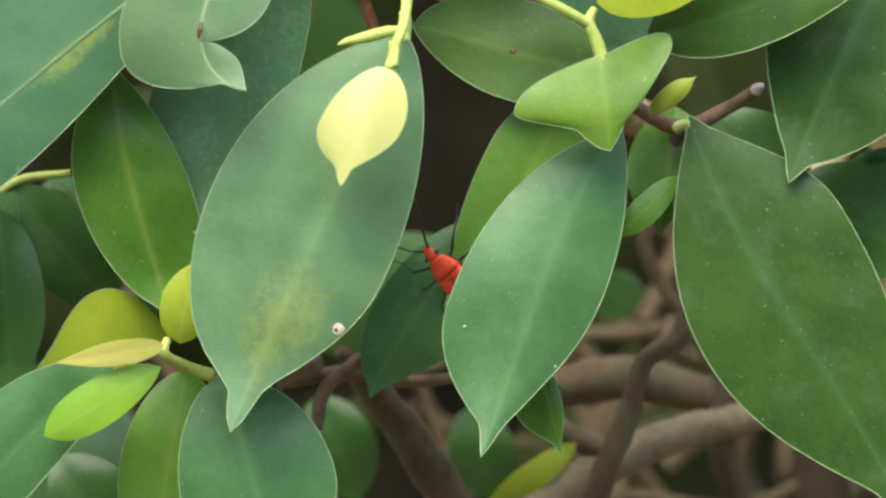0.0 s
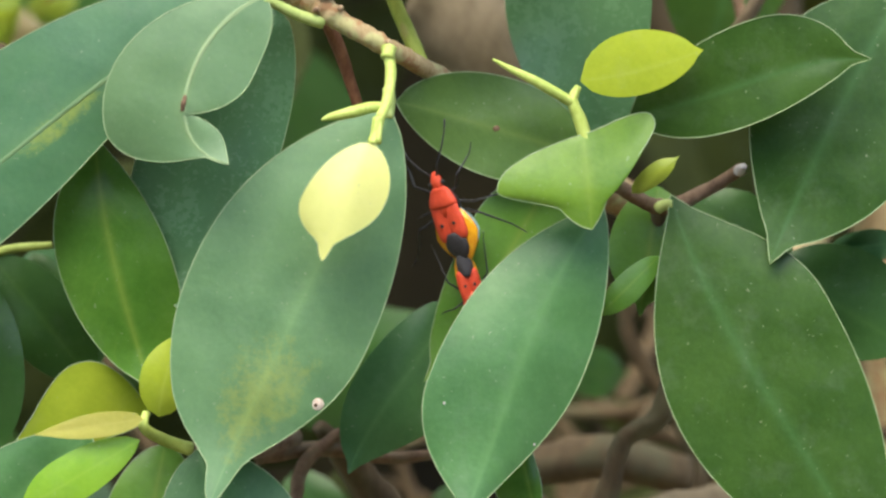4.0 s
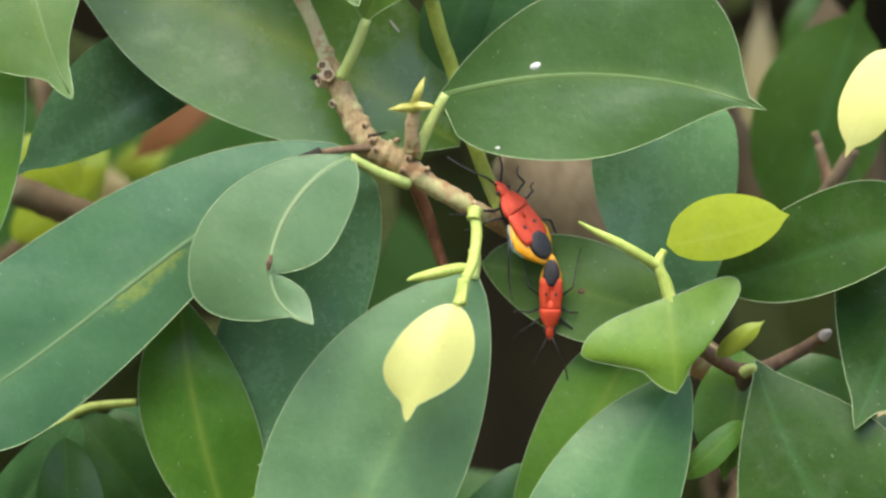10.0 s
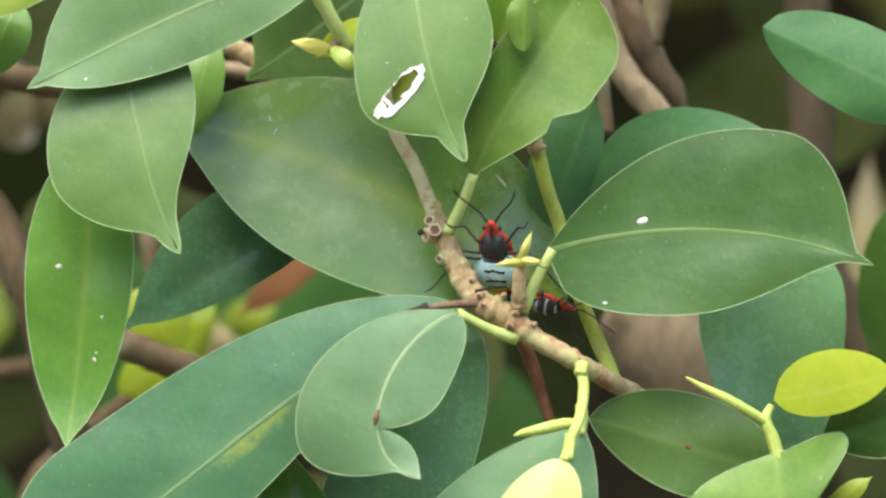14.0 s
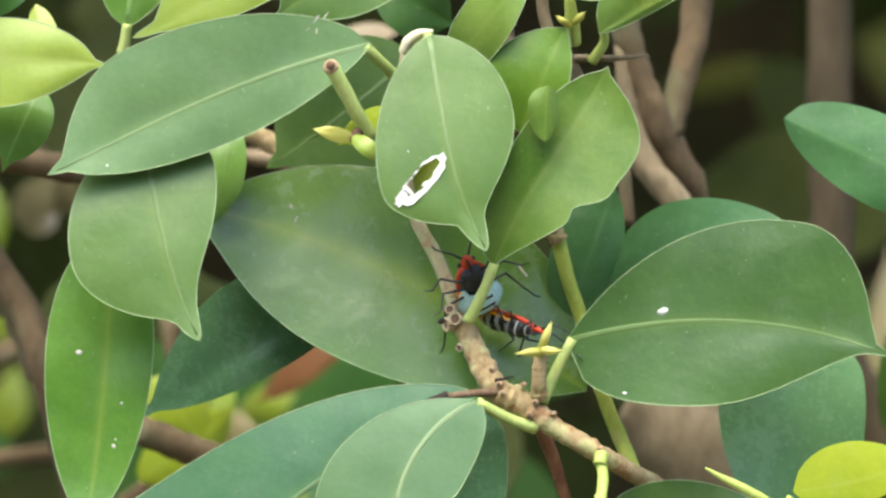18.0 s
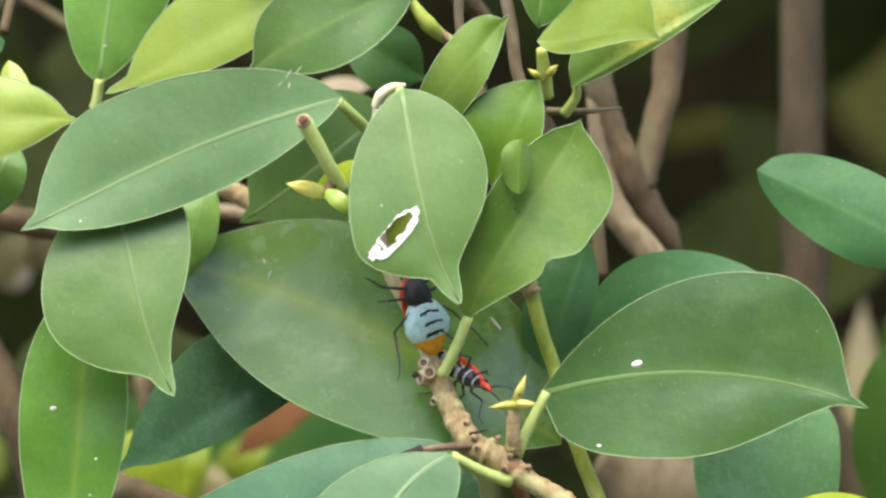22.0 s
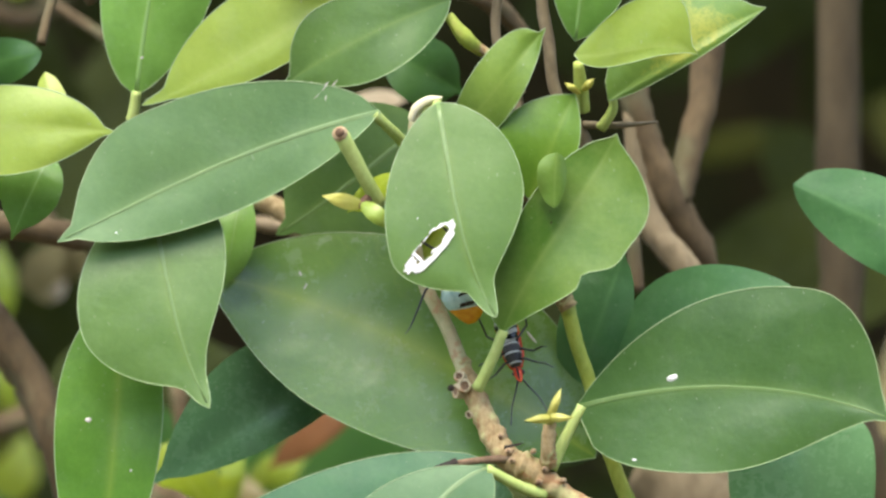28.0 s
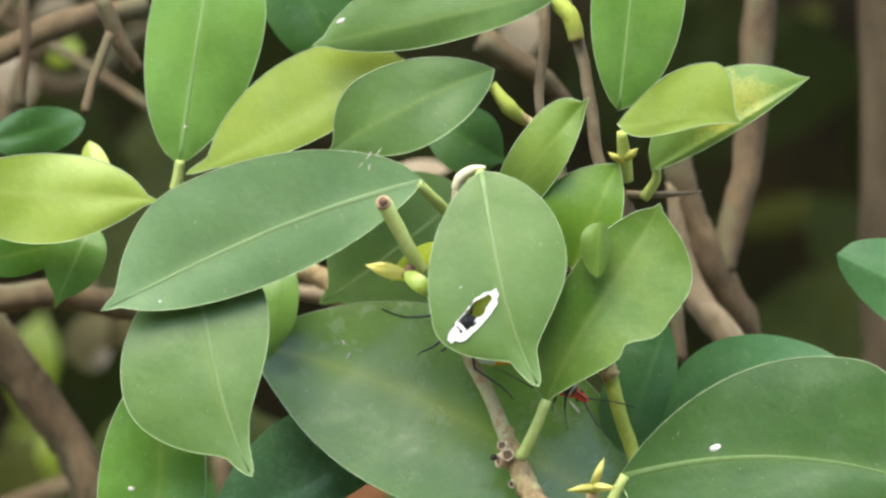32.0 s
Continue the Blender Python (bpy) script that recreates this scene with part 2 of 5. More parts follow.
RIBS['pale'] = leaf_material("rib_grey", (0.175, 0.29, 0.115), (0.24, 0.36, 0.15), (0.3, 0.4, 0.2), rough=0.45, veins=0.0)
RIM = bark_material("leaf_edge", (0.22, 0.33, 0.15), (0.38, 0.48, 0.26), 0.55, 500)
BARKS = {
    'bark': bark_material("bark_twig", (0.23, 0.155, 0.070), (0.48, 0.375, 0.195), 0.85, 420, (0.42, 0.42, 0.19), node=(0.30, 0.155, 0.07)),
    'greenbark': bark_material("bark_greenish", (0.32, 0.32, 0.16), (0.55, 0.54, 0.31), 0.7, 420, (0.46, 0.40, 0.24), node=(0.40, 0.25, 0.13)),
    'greenstem': bark_material("stem_green", (0.27, 0.35, 0.045), (0.45, 0.51, 0.095), 0.55, 300, (0.36, 0.33, 0.1)),
    'shoot': bark_material("stem_young", (0.30, 0.39, 0.065), (0.46, 0.55, 0.15), 0.5, 300),
    'brownbark': bark_material("bark_brown", (0.10, 0.062, 0.036), (0.25, 0.165, 0.10), 0.85, 260, (0.16, 0.13, 0.08)),
    'redbark': bark_material("bark_reddish", (0.10, 0.035, 0.015), (0.28, 0.13, 0.06), 0.7, 300),
    'rosybark': bark_material("bark_rosy", (0.16, 0.125, 0.075), (0.30, 0.235, 0.145), 0.85, 120),
    'palebark': bark_material("bark_pale", (0.125, 0.098, 0.056), (0.25, 0.20, 0.12), 0.85, 120),
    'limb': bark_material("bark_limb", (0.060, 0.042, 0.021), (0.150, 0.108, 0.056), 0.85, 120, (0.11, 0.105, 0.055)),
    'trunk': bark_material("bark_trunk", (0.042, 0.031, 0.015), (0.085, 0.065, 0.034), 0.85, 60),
    'rust': bark_material("dry_rust", (0.17, 0.085, 0.04), (0.28, 0.145, 0.07), 0.85, 120),
    'petiole': bark_material("stem_petiole", (0.32, 0.42, 0.10), (0.47, 0.56, 0.19), 0.5, 300),
    'cutwood': bark_material("wood_scar", (0.05, 0.030, 0.018), (0.20, 0.125, 0.075), 0.9, 700),
    'scar': bark_material("leaf_scar", (0.24, 0.15, 0.08), (0.50, 0.38, 0.23), 0.9, 700),
    'charred': bark_material("wood_black", (0.012, 0.01, 0.008), (0.05, 0.04, 0.03), 0.9, 500),
    'rim': bark_material("scar_rim", (0.36, 0.30, 0.18), (0.62, 0.55, 0.38), 0.85, 600, node=(0.36, 0.21, 0.11)),
    'ash': bark_material("wood_ash", (0.35, 0.32, 0.28), (0.65, 0.62, 0.56), 0.9, 400),
    'sheath': bark_material("bud_sheath", (0.55, 0.5, 0.2), (0.78, 0.74, 0.55), 0.6, 300),
}
GALL = bark_material("gall", (0.42, 0.32, 0.24), (0.62, 0.54, 0.44), 0.8, 600)
CHALK = bark_material("white_crust", (0.60, 0.61, 0.58), (0.78, 0.78, 0.75), 0.8, 600)


# ---- builders ----
def mm(p):
    """A place in the shrub: millimetres to the right of, behind and above the middle of the main twig."""
    return Vector((p[0] / 1000, REACH + p[1] / 1000, EYE + p[2] / 1000))


def part(name, verts, faces, material, parent=None, label="", smooth=True, uv=None, at=None):
    """Link a mesh as one object under a thing or a part; at: its origin in the world."""
    me = bpy.data.meshes.new(name)
    me.from_pydata([tuple(v) for v in verts], [], faces)
    if smooth:
        me.polygons.foreach_set("use_smooth", [True] * len(me.polygons))
    if uv is not None:
        layer = me.uv_layers.new(name="uv")
        idx = np.empty(len(me.loops), dtype=np.int32)
        me.loops.foreach_get("vertex_index", idx)
        layer.data.foreach_set("uv", np.asarray(uv, dtype=np.float32)[idx].ravel())
    me.materials.append(material)
    ob = new(name, me)
    if at is not None:
        ob.location = at
    if parent is not None:
        ob.parent = parent
    if label:
        tagged(ob, label)
    return ob


def spline(points, n):
    """A smooth line of n places through the given ones."""
    p = [Vector(points[0]) * 2 - Vector(points[1])] + [Vector(q) for q in points] + [Vector(points[-1]) * 2 - Vector(points[-2])]
    res, segs = [], len(points) - 1
    for i in range(n):
        x = i / (n - 1) * segs
        k = min(int(x), segs - 1)
        s = x - k
        a, b, c, d = p[k:k + 4]
        res.append(0.5 * (2 * b + (c - a) * s + (2 * a - 5 * b + 4 * c - d) * s * s + (3 * b - a - 3 * c + d) * s ** 3))
    return res


def tube(line, radii, sides=8, rough=0.0, seed=0, flat=1.0, knots=0.0):
    """Round skin along a line with closed ends; rough: uneven share of the radius."""
    verts, faces = [], []
    ref = Vector((0, -1, 0))
    for i, q in enumerate(line):
        a, b = line[max(i - 1, 0)], line[min(i + 1, len(line) - 1)]
        t = (b - a).normalized()
        s = t.cross(ref)
        s = s.normalized() if s.length > 1e-6 else Vector((1, 0, 0))
        o = s.cross(t).normalized()
        for j in range(sides):
            w = 2 * math.pi * j / sides
            k = radii[i] * (1 + rough * noise.noise(Vector((math.cos(w) * 1.3 + seed, math.sin(w) * 1.3, i * 0.55))) + knots * max(0.0, math.sin(i * 0.31 + seed)) ** 14)
            verts.append(q + s * (math.cos(w) * k) + o * (math.sin(w) * k * flat))
    n = len(line)
    for i in range(n - 1):
        for j in range(sides):
            k = (j + 1) % sides
            faces.append((i * sides + j, i * sides + k, (i + 1) * sides + k, (i + 1) * sides + j))
    faces.append(tuple(range(sides - 1, -1, -1)))
    faces.append(tuple((n - 1) * sides + j for j in range(sides)))
    return verts, faces


def outline(u, p, tl, tw, taper=0.75, full=0.62):
    """Half width along a leaf, 0 to 1: widest at p, rounded to the base by full, narrowed to the tip by taper (over 1: hollow), ending in a drip tip of length tl and half width tw."""
    ub = 1 - tl * 0.5
    low = np.clip((p - u) / p, 0, 1)
    high = np.clip((u - p) / (ub - p), 0, 1)
    body = np.where(u < p, (1 - low ** 2.1) ** full, (1 - high ** 2.1) ** taper)
    if tl <= 0:
        return body
    ease = np.clip((u - 0.5) / 0.3, 0, 1)
    tip = tw * 0.9 * np.clip((1 - u) / tl, 0, 1) ** (0.6 if tl > 0.15 else 0.85) * ease
    return (body ** 2.2 + tip ** 2.2) ** (1 / 2.2)


def blade(b, c1, c2, e, wa, wb, pa, pb, tl, tw, cup, roll, wave, sweep, cut, blend, nu, ns, seed, fold=0.0, full=(0.62, 0.62), taper=(0.75, 0.75), groove=0.2, curl=0.0, nick=()):
    """Places of a leaf blade on a grid, nu along and ns across; millimetres."""
    b, c1, c2, e = (np.array(q, float) for q in (b, c1, c2, e))
    u = np.linspace(0, 1, nu) ** 0.92
    k = u[:, None]
    mid = b * (1 - k) ** 3 + 3 * c1 * k * (1 - k) ** 2 + 3 * c2 * k * k * (1 - k) + e * k ** 3
    tan = 3 * (c1 - b) * (1 - k) ** 2 + 6 * (c2 - c1) * k * (1 - k) + 3 * (e - c2) * k * k
    tan = tan / np.linalg.norm(tan, axis=1)[:, None]
    axis = (e - b) / np.linalg.norm(e - b)
    length = np.linalg.norm(e - b)
    d = axis * (1 - blend) + tan * blend
    side = np.stack([d[:, 2], d[:, 1] * 0, -d[:, 0]], 1)
    side /= np.linalg.norm(side, axis=1)[:, None]
    fa, fb = outline(u, pa, tl, tw, taper[0], full[0]) * wa, outline(u, pb, tl, tw, taper[1], full[1]) * wb
    if cut:
        x = np.clip((u - cut[0]) / (1 - cut[0]), 0, 1)
        fb = np.where(u < cut[0], outline(np.minimum(u / cut[0], 1), pb, 0, 0, 0.6, full[1]) * wb, 2.6 * x ** 0.5 * (1 - x) * cut[1])
    for edge, at, width, depth in nick:
        dent = 1 - depth * np.exp(-((u - at) / width) ** 2)
        fa, fb = (fa * dent, fb) if edge > 0 else (fa, fb * dent)
    grid = np.zeros((nu, ns, 3))
    for j in range(ns):
        s = -1 + 2 * j / (ns - 1)
        w = fa if s > 0 else fb
        g = mid + side * (w * s)[:, None]
        g = g + axis * (length * (sweep[0] if s > 0 else sweep[1]) * s * s * np.minimum(1, w / max(wa, wb) * 1.2))[:, None]
        env = np.minimum(1, w / max(wa, wb) * 1.3)
        g[:, 1] += (cup * s * s + roll * s + fold * (math.sqrt(s * s + 0.04) - 0.2)) * env + wave * math.sin(seed * 1.7) * np.sin(u * 7 + seed + s * 1.5) * abs(s) * env
        g[:, 1] -= curl * np.clip((u - 0.78) / 0.22, 0, 1) ** 2
        g[:, 1] += groove * np.exp(-(s * 3.5) ** 2) * env
        grid[:, j] = g
    return u, grid


LEAF_COUNT = [0]


def length_of(b, e):
    return math.dist(b, e)


def leaf(b, c1, c2, e, wa, wb, pa=0.5, pb=0.5, tl=0.18, tw=0.22, cup=0.4, roll=0.0, wave=0.8, sweep=(0.0, 0.0), cut=None, blend=0.5,
         foot=None, look_of='mature', label="", plain=False, hole=None, owner=None, fold=None, full=(0.62, 0.62), taper=(0.75, 0.75), faint=False, nick=()):
    """A leaf of the shrub from its base b to its tip e, bent by c1 and c2; wa, wb: half widths on its two sides; nick: dents of the margin (side, place, width, depth)."""
    LEAF_COUNT[0] += 1
    seed = LEAF_COUNT[0] * 2.37
    nu, ns = (64, 33) if hole else ((18, 9) if plain else ((80, 13) if cut else (34, 13)))
    u, grid = blade(b, c1, c2, e, wa, wb, pa, pb, tl, tw, cup, roll, 0.3 if plain else wave, sweep, cut, blend, nu, ns, seed, math.sin(seed * 3.1) * (0.3 if plain else 1.0) if fold is None else fold, full, taper, 0.0 if faint or plain else 0.2, 0.0 if plain or faint else length_of(b, e) * 0.05, nick)
    thick = 0.35
    base = mm(b)
    top = [mm(q) - base for q in grid.reshape(-1, 3)]
    back = [v + Vector((0, thick / 1000, 0)) for v in top]
    n = nu * ns
    uv = [(u[i], j / (ns - 1)) for i in range(nu) for j in range(ns)] * 2
    faces = []
    for i in range(nu - 1):
        for j in range(ns - 1):
            q = (i * ns + j, i * ns + j + 1, (i + 1) * ns + j + 1, (i + 1) * ns + j)
            if hole:
                c = grid.reshape(-1, 3)[list(q)].mean(0)
                dx, dz = c[0] - hole[0], c[2] - hole[1]
                la = math.hypot(hole[2], hole[3])
                along, across = (dx * hole[2] + dz * hole[3]) / la, (-dx * hole[3] + dz * hole[2]) / la
                if (along / la) ** 2 + (across / hole[4]) ** 2 < 1.0 + 0.3 * noise.noise(Vector((along * 0.4, across * 0.5, 0))):
                    continue
            faces.append(q)
            faces.append(tuple(n + k for k in reversed(q)))
    rim = []
    for j in (0, ns - 1):
        o = 2 * n + len(rim)
        for i in range(nu):
            rim += [top[i * ns + j], back[i * ns + j]]
            uv.append((u[i], j / (ns - 1)))
            uv.append((u[i], j / (ns - 1)))
        for i in range(nu - 1):
            q = (o + 2 * i, o + 2 * i + 2, o + 2 * i + 3, o + 2 * i + 1)
            faces.append(q if j == 0 else q[::-1])
    mat = LOOKS[look_of]
    ob = part("leaf", top + back + rim, faces, mat, owner or SHRUB, label, uv=uv, at=base)
    mid = [top[i * ns + ns // 2] for i in range(nu)]
    lift = Vector((0, -0.00004, 0))
    size = min(1.0, (wa + wb) / 24)
    m = [mid[int(k)] + lift for k in np.linspace(0, nu - 2, 16)]
    v, fc = tube(m, [0.00048 * size * (1 - 0.7 * i / 15) for i in range(16)], 8, flat=0.06)
    if not faint and look_of in ('stained', 'pale', 'pale_green', 'sage', 'mid', 'torn', 'mint'):
        part("midrib", v, fc, RIBS[look_of], ob)
    if not plain and b[1] < 13:
        edge = [top[i * ns] for i in range(nu)] + [top[i * ns + ns - 1] for i in range(nu - 2, -1, -1)]
        v, fc = tube(edge, [0.00009] * len(edge), 5)
        part("margin", v, fc, RIM, ob)
    if foot is not None:
        q = mm(foot) - base
        line = spline([q, q * 0.5 + Vector((0, 0.0004, -0.0006)), (mid[1] + mid[0]) * 0.5 + Vector((0, 0.0003, 0))], 10)
        v, fc = tube(line, [0.0011 - 0.00002 * i for i in range(10)], 8, 0.12, seed)
        part("petiole", v, fc, BARKS['shoot' if look_of in ('yellow', 'lime') else 'petiole'], ob)
    if hole:
        la = math.hypot(hole[2], hole[3])
        flat = grid.reshape(-1, 3)
        ring = []
        for k in range(48):
            w = 2 * math.pi * k / 48
            end = max(0.0, -math.cos(w)) ** 3
            for f in (0.9 - 0.3 * end + 0.2 * noise.noise(Vector((math.cos(w) * 4.0, math.sin(w) * 4.0, 8.0))), 1.1 - 0.05 * end + 0.26 * noise.noise(Vector((math.cos(w) * 3.4, math.sin(w) * 3.4, 3.0))) - 0.1 * math.sin(w)):
                a, c = la * f * math.cos(w), hole[4] * (f if f < 1 else f + 0.2 - 0.2 * math.sin(w)) * math.sin(w)
                x, z = hole[0] + (a * hole[2] - c * hole[3]) / la, hole[1] + (a * hole[3] + c * hole[2]) / la
                y = flat[np.argmin((flat[:, 0] - x) ** 2 + (flat[:, 2] - z) ** 2)][1]
                ring.append(mm((x, y - 0.25, z)) - base)
        ring += [q + Vector((0, 0.0005, 0)) for q in ring]
        fc = []
        for k in range(48):
            a, c = 2 * k, 2 * ((k + 1) % 48)
            fc += [(a, a + 1, c + 1, c), (96 + a, 96 + c, 96 + c + 1, 96 + a + 1), (a, c, 96 + c, 96 + a), (a + 1, 96 + a + 1, 96 + c + 1, c + 1)]
        part("crust", ring, fc, CHALK, ob, "white chalky crust round a hole", smooth=False)
    return ob


def twig(name, points, radii, look_of, owner=None, label=""):
    """A twig, stem or limb through places in the shrub, with a radius at each; millimetres."""
    n = max(6, (18 if look_of == 'bark' else 7) * (len(points) - 1) + 1)
    line = spline([mm(p) for p in points], n)
    x = np.linspace(0, len(points) - 1, n)
    rr = np.interp(x, range(len(points)), radii) / 1000
    o = line[0].copy()
    bark = look_of in ('rosybark', 'bark', 'limb', 'palebark', 'trunk', 'redbark', 'brownbark')
    v, fc = tube([q - o for q in line], rr, 14 if max(radii) > 1.5 else 9, (0.18 if look_of == 'bark' else 0.22) if bark else 0.1, len(points) + points[0][0], knots=0.14 if look_of == 'bark' else 0.0)
    return part(name, v, fc, BARKS[look_of], owner or SHRUB, label, at=o)


def fleck(host, name, x, z, rx, rz, mat, turn=0, label=""):
    """A small raised mark on a leaf."""
    o = host.location
    w = mm((x, 0, z)) - o
    y = min(host.data.vertices, key=lambda q: (q.co.x - w.x) ** 2 + (q.co.z - w.z) ** 2).co.y
    lift = 0.0002 if name == 'gall_core' else 0.0
    verts, faces = [], []
    for i in range(5):
        f = math.cos(i / 4 * math.pi / 2)
        for j in range(12):
            a = 2 * math.pi * j / 12
            k = f * (1 + 0.25 * noise.noise(Vector((math.cos(a) + x, math.sin(a) + z, 1.0))))
            dx, dz = rx * k * math.cos(a) / 1000, rz * k * math.sin(a) / 1000
            c, s = math.cos(radians(turn)), math.sin(radians(turn))
            verts.append(Vector((w.x + dx * c - dz * s, y + 0.0002 - lift - (min(rx, rz, 0.8) * 0.6 if name == 'egg' else min(rx * 0.5, rz * 0.5, 0.2) + 0.1) / 1000 * math.sin(i / 4 * math.pi / 2), w.z + dx * s + dz * c)))
    for i in range(4):
        for j in range(12):
            k = (j + 1) % 12
            faces.append((i * 12 + j, i * 12 + k, (i + 1) * 12 + k, (i + 1) * 12 + j))
    faces.append(tuple(48 + j for j in range(12)))
    return part(name, verts, faces, mat, host, label)


def leaf_scar(x, y, z, r, dx=0.0, dz=0.0, flat=1.0, deep=3.0, face='brownbark'):
    """The short stub of a fallen leaf: a pale rim that points along (dx, -1, dz), with a sunken brown face."""
    out = Vector((dx, -1.0, dz)).normalized()
    side = out.cross(Vector((0, 0, 1))).normalized()
    up = side.cross(out)
    o = mm((x, y, z))
    for name, rows, look in (('scar_rim', [(1.25, deep), (1.12, 0.8), (1.1, 0.25), (0.95, 0.0), (0.76, 0.05), (0.66, 0.3)], 'rim'), ('scar_face', [(0.72, 0.26), (0.5, 0.3), (0.3, 0.18), (0.1, 0.3)], face)):
        verts, faces = [], []
        for i, (k, back) in enumerate(rows):
            for j in range(14):
                a = 2 * math.pi * j / 14
                w = r * k * (1 + 0.16 * noise.noise(Vector((math.cos(a) * 1.4 + x, math.sin(a) * 1.4 + z, 0.4 * i))))
                verts.append((side * w * math.cos(a) + up * w * flat * math.sin(a) - out * back) / 1000)
                if i:
                    b = (j + 1) % 14
                    faces.append(((i - 1) * 14 + j, (i - 1) * 14 + b, i * 14 + b, i * 14 + j))
        faces.append(tuple((len(rows) - 1) * 14 + j for j in range(14)))
        part(name, verts, faces, BARKS[look], SHRUB, "", at=o)


# ---- the shrub ----
SHRUB = tagged(new("shrub"), "dense fig shrub with glossy green leaves and yellow young shoots", "shrub")
# main twig with its young shoots
twig('stem', [(-6.2, 4.5, 18.0), (-4.9, 4.0, 14.0), (-1.9, 2.2, 7.4), (1.6, 0.0, 1.1), (6.6, 0.0, -1.9), (12.1, 0.0, -5.9), (20.1, 1.0, -10.4), (29.9, 10.0, -16.1), (40.5, 20.0, -22.9), (57.3, 45.0, -35.6), (96.3, 100.0, -59.9), (129.0, 140.0, -122.4), (141.9, 154.0, -1200.0)], [1.25, 1.75, 2.15, 2.20, 2.40, 1.80, 1.70, 1.70, 1.80, 2.80, 5.00, 7.00, 10.50], 'bark', label="knobbly pale brown bark")
twig('stem_upper', [(-4.5, 4.0, 12.6), (-6.6, 4.5, 18.1), (-9.4, 5.0, 24.7), (-12.9, 5.0, 31.2), (-14.8, 4.0, 39.7), (-15.7, 4.0, 50.8), (-15.0, 5.0, 60.9)], [1.50, 1.40, 1.30, 1.20, 1.10, 1.10, 0.90], 'greenbark')
twig('dead_stub', [(3.6, -1.0, 0.4), (-2.4, -3.0, 0.0), (-7.2, -4.0, -0.6)], [0.90, 0.65, 0.60], 'brownbark')
twig('stub_tip', [(-6.8, -4.0, -0.5), (-10.5, -5.0, -1.7)], [0.95, 0.70], 'charred', label="blackened dry tip")
twig('thorn', [(1.6, -2.0, 2.3), (4.8, -3.0, 3.1)], [0.40, 0.10], 'charred')
twig('bud_stalk', [(9.4, -1.0, -0.8), (9.2, -3.0, 2.7), (9.5, -3.0, 7.2)], [1.50, 1.30, 1.10], 'bark')
leaf((10.7, -4.0, 7.5), (8.7, -8.0, 7.3), (6.8, -9.0, 7.1), (4.8, -7.0, 7.0), 0.9, 0.7, look_of='bud', plain=True, tl=0.1, taper=(1.3, 1.3), pa=0.4, pb=0.4)
leaf((8.5, -4.0, 7.5), (10.2, -7.7, 7.5), (12.0, -8.3, 7.5), (13.8, -6.0, 7.6), 0.7, 0.9, look_of='bud', plain=True, tl=0.1, taper=(1.3, 1.3), pa=0.4, pb=0.4)
leaf((9.1, -4.0, 6.9), (9.9, -7.3, 8.9), (10.6, -7.7, 10.9), (11.5, -5.0, 13.0), 0.8, 0.7, look_of='bud', plain=True, tl=0.1, pa=0.45, pb=0.45, taper=(1.1, 1.1))
twig('bud_core', [(9.3, -3.0, 6.5), (9.8, -5.0, 8.6), (10.3, -5.0, 10.1)], [1.00, 0.80, 0.20], 'greenstem')
twig('stem_green', [(12.2, 9.0, 29.4), (14.2, 9.0, 21.3), (16.6, 10.0, 14.3), (20.8, 10.0, 0.1), (25.8, 8.0, -12.0), (25.8, 7.0, -13.5)], [1.40, 1.30, 1.30, 1.30, 1.40, 1.60], 'greenstem')
twig('stub_ring', [(11.7, 8.6, 29.4), (12.9, 8.6, 27.2)], [1.70, 1.60], 'bark')
twig('shoot', [(20.1, -1.0, -10.4), (20.7, -4.0, -14.8), (19.9, -8.0, -19.7), (18.5, -12.0, -22.8)], [1.10, 1.00, 1.00, 0.90], 'shoot')
twig('shoot', [(20.6, -2.0, -10.4), (20.1, -3.0, -12.4)], [1.30, 1.20], 'shoot')
twig('stipule', [(19.9, -9.0, -20.9), (17.4, -10.0, -20.8), (13.9, -11.0, -21.6), (10.0, -11.0, -22.4), (8.3, -11.0, -22.9)], [0.70, 1.00, 1.10, 0.70, 0.20], 'shoot')
twig('shoot', [(18.5, -12.0, -22.6), (18.1, -14.0, -27.0)], [0.70, 0.60], 'shoot')
twig('dry_twig', [(9.7, 6.0, -5.9), (12.2, 7.0, -12.0), (16.0, 9.0, -24.0)], [1.30, 1.20, 0.90], 'redbark')
# leaves of the main twig
big_leaf = leaf((20.8, -1.0, -21.7), (10.0, -7.0, -44.7), (-2.1, -10.0, -66.8), (-12.2, -10.0, -90.2), 20.2, 14.1, foot=(20.3, 1.0, -17.6), look_of='mottled', label="large mature green leaf with yellowed mottling", pa=0.49, pb=0.54, tl=0.19, tw=0.27, fold=1.5, full=(0.78, 0.78), taper=(0.56, 1.16))
leaf((17.2, -14.0, -26.9), (14.3, -16.0, -33.6), (8.9, -16.5, -39.3), (8.1, -16.0, -47.4), 6.7, 6.9, foot=(18.3, -12.0, -22.7), look_of='yellow', label="pale yellow young leaf", pa=0.61, pb=0.44, tl=0.25, tw=0.33, fold=0.4, faint=True, cup=0.0, full=(0.6, 0.69), taper=(0.7, 1.05))
middle_leaf = leaf((58.6, 4.0, -39.1), (44.5, -3.0, -55.8), (40.4, -7.0, -76.9), (31.6, -8.0, -96.0), 14.4, 11.3, look_of='mature', pa=0.64, pb=0.45, tl=0.15, tw=0.25, cup=1, fold=1.8, full=(0.92, 0.83), taper=(0.83, 1.29))
